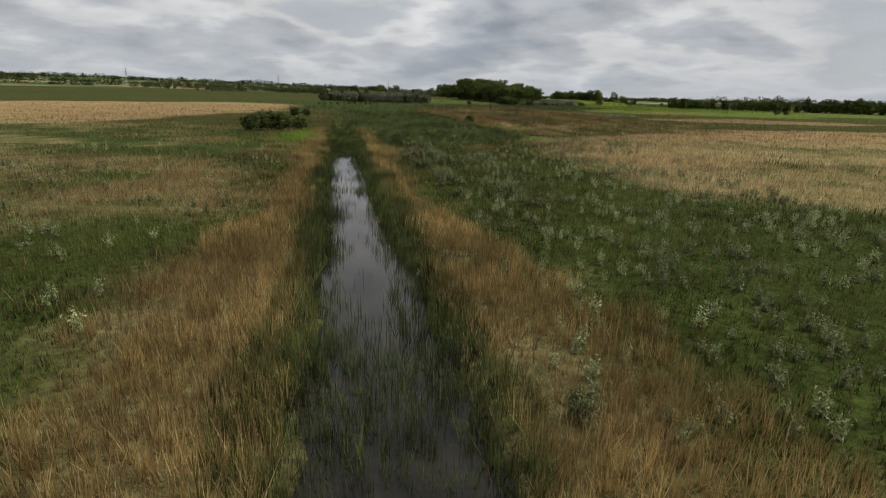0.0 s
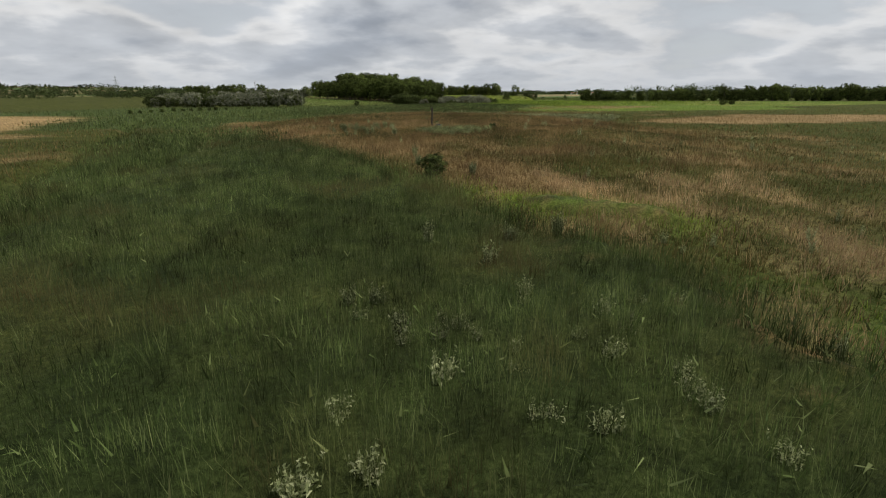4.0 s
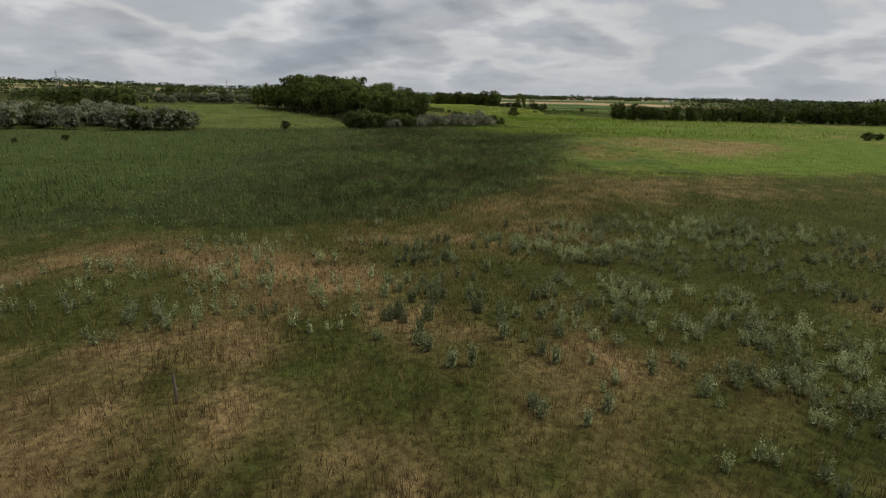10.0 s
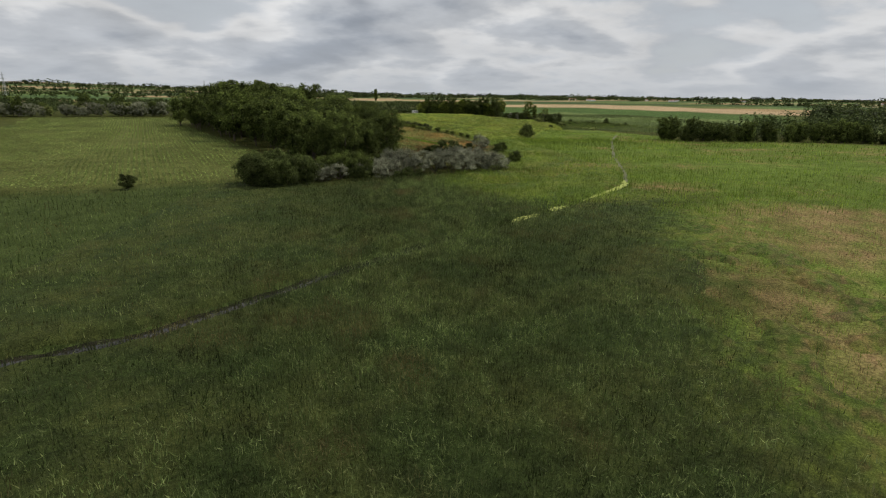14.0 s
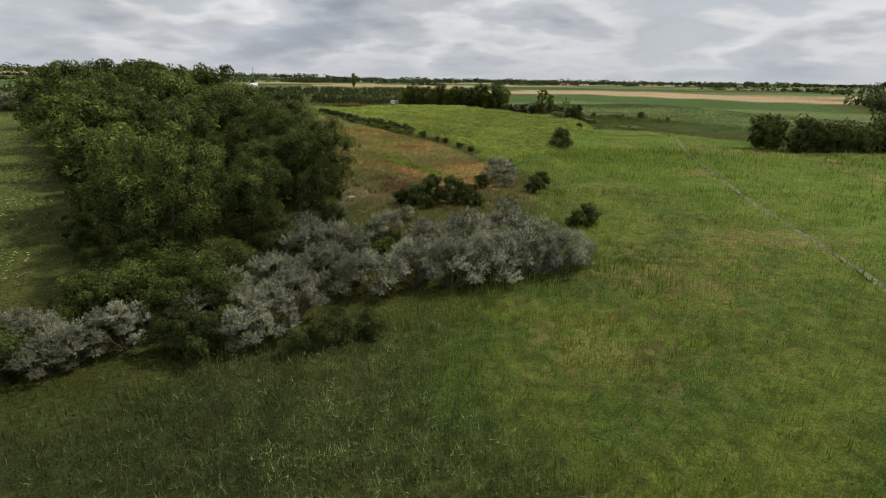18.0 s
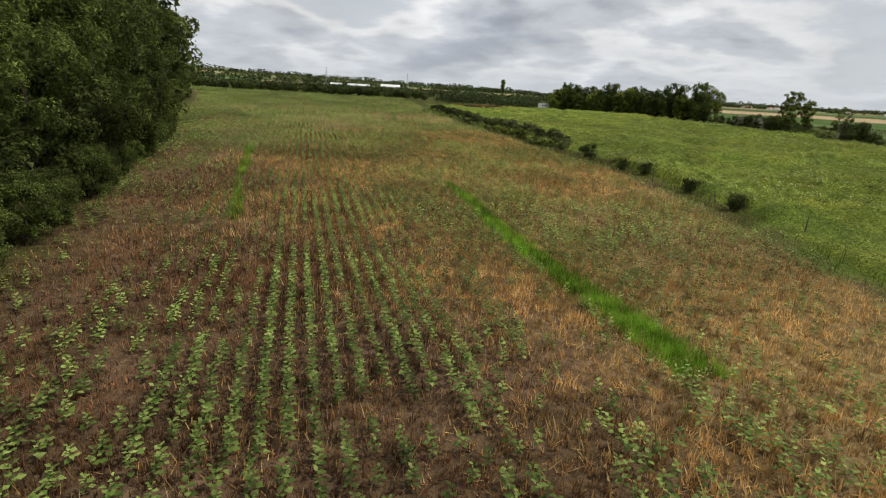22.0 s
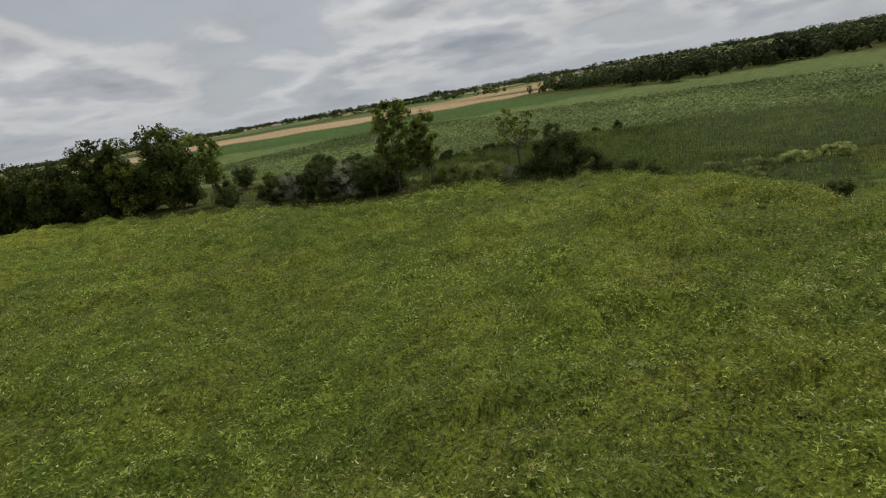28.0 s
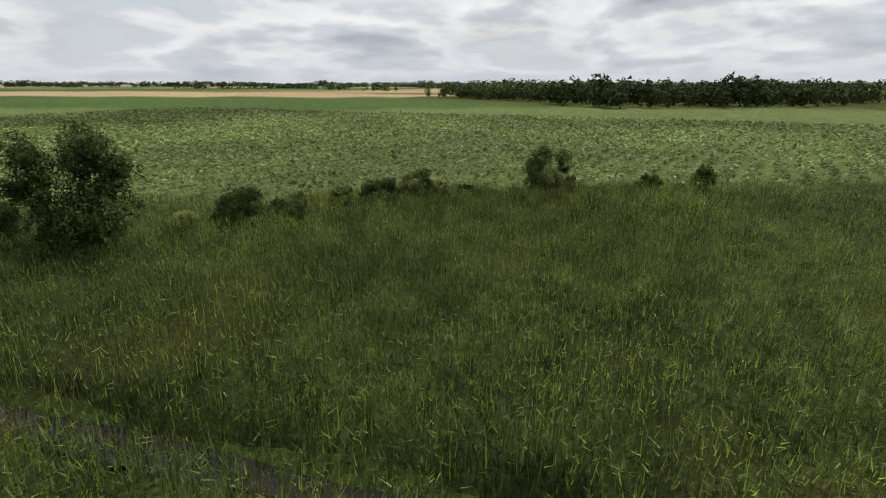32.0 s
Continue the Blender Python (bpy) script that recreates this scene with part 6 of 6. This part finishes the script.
def gable(name, w, d, h, mat):
    v = [(-w / 2, -d / 2, 0), (w / 2, -d / 2, 0), (w / 2, d / 2, 0), (-w / 2, d / 2, 0), (-w / 2, 0, h), (w / 2, 0, h)]
    me = bpy.data.meshes.new(name)
    me.from_pydata(v, [], [(0, 1, 5, 4), (2, 3, 4, 5), (0, 4, 3), (1, 2, 5), (3, 2, 1, 0)])
    me.materials.append(mat)
    return me


def hall(x, y, w, d, h, turn, roof_mat, label, name="farm_hall"):
    ob = thing(name, label, "building", at=pose(x, y, float(height(x, y)) - 0.2, 0, 0, turn))
    part("wall", box_mesh("hall_wall", w, d, h, M_WHITE, 0.05), ob)
    r = part("roof", gable("hall_roof", w + 0.8, d + 0.8, d * 0.22, roof_mat), ob)
    r.location = (0, 0, h + 0.02)
    for i in range(2):
        dr = part("door", box_mesh("hall_door", 2.4, 0.15, h * 0.7, M_STEEL, 0.02), ob)
        dr.location = (-w * 0.1 + i * w * 0.35, -d / 2 - 0.05, 0.2)
    for i in range(3):
        win = part("window", box_mesh("hall_window_frame", 1.6, 0.12, 1.2, M_WHITE, 0.02), ob)
        win.location = (-w * 0.38 + i * w * 0.14, -d / 2 - 0.04, h * 0.42)
        part("pane", box_mesh("hall_pane", 1.4, 0.14, 1.0, M_GLASS, 0.01), win, "dark window pane").location = (0, -0.02, 0.1)
    return ob


M_GLASS = flat_mat("window_glass", (0.02, 0.025, 0.03), (0.04, 0.05, 0.06), 2.0, 0.08)
hall(-30, 1120, 22, 11, 4, 8, M_ROOF, "long white farm hall with a pale roof far off")
hall(-72, 1140, 26, 9, 3, 8, M_ROOF, "low white greenhouse hall on the plain far off")
hall(-118, 1210, 16, 8, 3, 0, M_ROOF, "low white hall on the plain far off")
for i in range(16):
    a, r = rng.uniform(0.15, 1.15), rng.uniform(1500, 2300)
    hall(60 + r * math.sin(a), 300 + r * math.cos(a), rng.uniform(14, 30), 10, 4.5, rng.uniform(0, 90), M_REDROOF, "small white village house with a red roof on the horizon", "village_house")
M_TYRE = flat_mat("tyre_rubber", (0.02, 0.02, 0.02), (0.04, 0.04, 0.04))
van = thing("site_trailer", "white site trailer on two wheels parked by the copse", "trailer", at=pose(103, 722, float(height(103, 722)) + 0.05, 0, 0, 30))
part("body", box_mesh("trailer_body", 4.6, 2.1, 1.9, M_WHITE, 0.06), van).location = (0, 0, 0.45)
part("roof", box_mesh("trailer_roof", 4.75, 2.25, 0.12, M_ROOF, 0.04), van).location = (0, 0, 2.36)
part("drawbar", box_mesh("trailer_drawbar", 1.3, 0.12, 0.1, M_STEEL), van).location = (-2.9, 0, 0.45)
part("door", box_mesh("trailer_door", 0.8, 0.08, 1.7, M_STEEL), van).location = (0.9, -1.06, 0.52)
for x in (-1.4, -0.2):
    win = part("window", box_mesh("trailer_window", 0.8, 0.08, 0.6, M_STEEL), van)
    win.location = (x, -1.06, 1.3)
    part("pane", box_mesh("trailer_pane", 0.68, 0.09, 0.48, M_GLASS, 0.01), win, "dark window pane").location = (0, -0.01, 0.06)
for s in (-1, 1):
    wheel = part("wheel", mesh_of("trailer_tyre", *tube([(0, s * 1.0, 0.3), (0, s * 1.08, 0.3), (0, s * 1.18, 0.3)], [0.30, 0.33, 0.30], 16), M_TYRE, True), van)
    part("rim", mesh_of("trailer_rim", *tube([(0, s * 1.1, 0.3), (0, s * 1.19, 0.3), (0, s * 1.195, 0.3)], [0.18, 0.18, 0.02], 12), M_STEEL), wheel, "grey steel rim")
HEAPS = [tree_meshes("brush_heap", 1.1, 1.6, 0.02, 12, 2600, 0.22, M_BROWN, 0.04, 0.2, 0.6, 0.4, 0.3) for i in range(2)]
for i in range(16):
    u = i / 15
    plant_tree("brush_heap", HEAPS[i % 2], 66 + 22 * u + rng.normal(0, 0.6), 697 + 9 * u + rng.normal(0, 0.8), rng.uniform(0.8, 1.3), "brown heap of dry cut brush at the field end", "brush heap", "brush heaps at the field end")
far_wood("young_orchard", [(52, 738), (66, 716), (90, 714), (104, 732), (140, 756), (112, 790), (78, 764), (60, 750)], 300, 3.4, "rows of small dark orchard trees behind the field", 0.5, 90)


def pylon(x, y, tall, turn):
    ob = thing("pylon", "steel lattice power pylon standing on the plain", "pylon", "power pylons", at=pose(x, y, float(height(x, y)), 0, 0, turn))
    for sx in (-1, 1):
        for sy in (-1, 1):
            part("leg", mesh_of("pylon_leg", *tube([(sx * 3.2, sy * 3.2, 0), (sx * 0.9, sy * 0.9, tall * 0.62), (sx * 0.3, sy * 0.3, tall)], [0.22, 0.17, 0.1], 4), M_STEEL), ob)
    for k, (z, w) in enumerate(((0.62, 7.5), (0.76, 6.0), (0.90, 4.5))):
        part("cross_arm", mesh_of("pylon_arm", *joined([tube([(-w, 0, tall * z), (0, 0, tall * z + 0.9), (w, 0, tall * z)], [0.1, 0.18, 0.1], 4), tube([(-w, 0, tall * z), (w, 0, tall * z)], [0.12, 0.12], 4)]), M_STEEL), ob)
    br = []
    for k in range(8):
        z0, z1 = tall * 0.95 * k / 8, tall * 0.95 * (k + 1) / 8
        w0, w1 = np.interp([z0, z1], [0, tall * 0.62, tall], [3.2, 0.9, 0.3])
        for s in (-1, 1):
            br += [tube([(-w0 * s, -w0, z0), (w1 * s, -w1, z1)], [0.09, 0.09], 4), tube([(-w0 * s, w0, z0), (w1 * s, w1, z1)], [0.09, 0.09], 4)]
    part("bracing", mesh_of("pylon_bracing", *joined(br), M_STEEL), ob)


for x, y, h in [(-430, 1215, 36), (-640, 1000, 36), (-250, 1640, 36), (-120, 1980, 36), (-760, 790, 36)]:
    pylon(x, y, h, 60)
column = tree_meshes("column", 21, 3.0, 0.8, 26, 3000, 0.9, M_OAK, 0.4, 1.0, 0.4, 0.5)
plant_tree("columnar_poplar", column, 104.7, 1178, 1.0, "dark columnar poplar rising over the orchards", "tree")
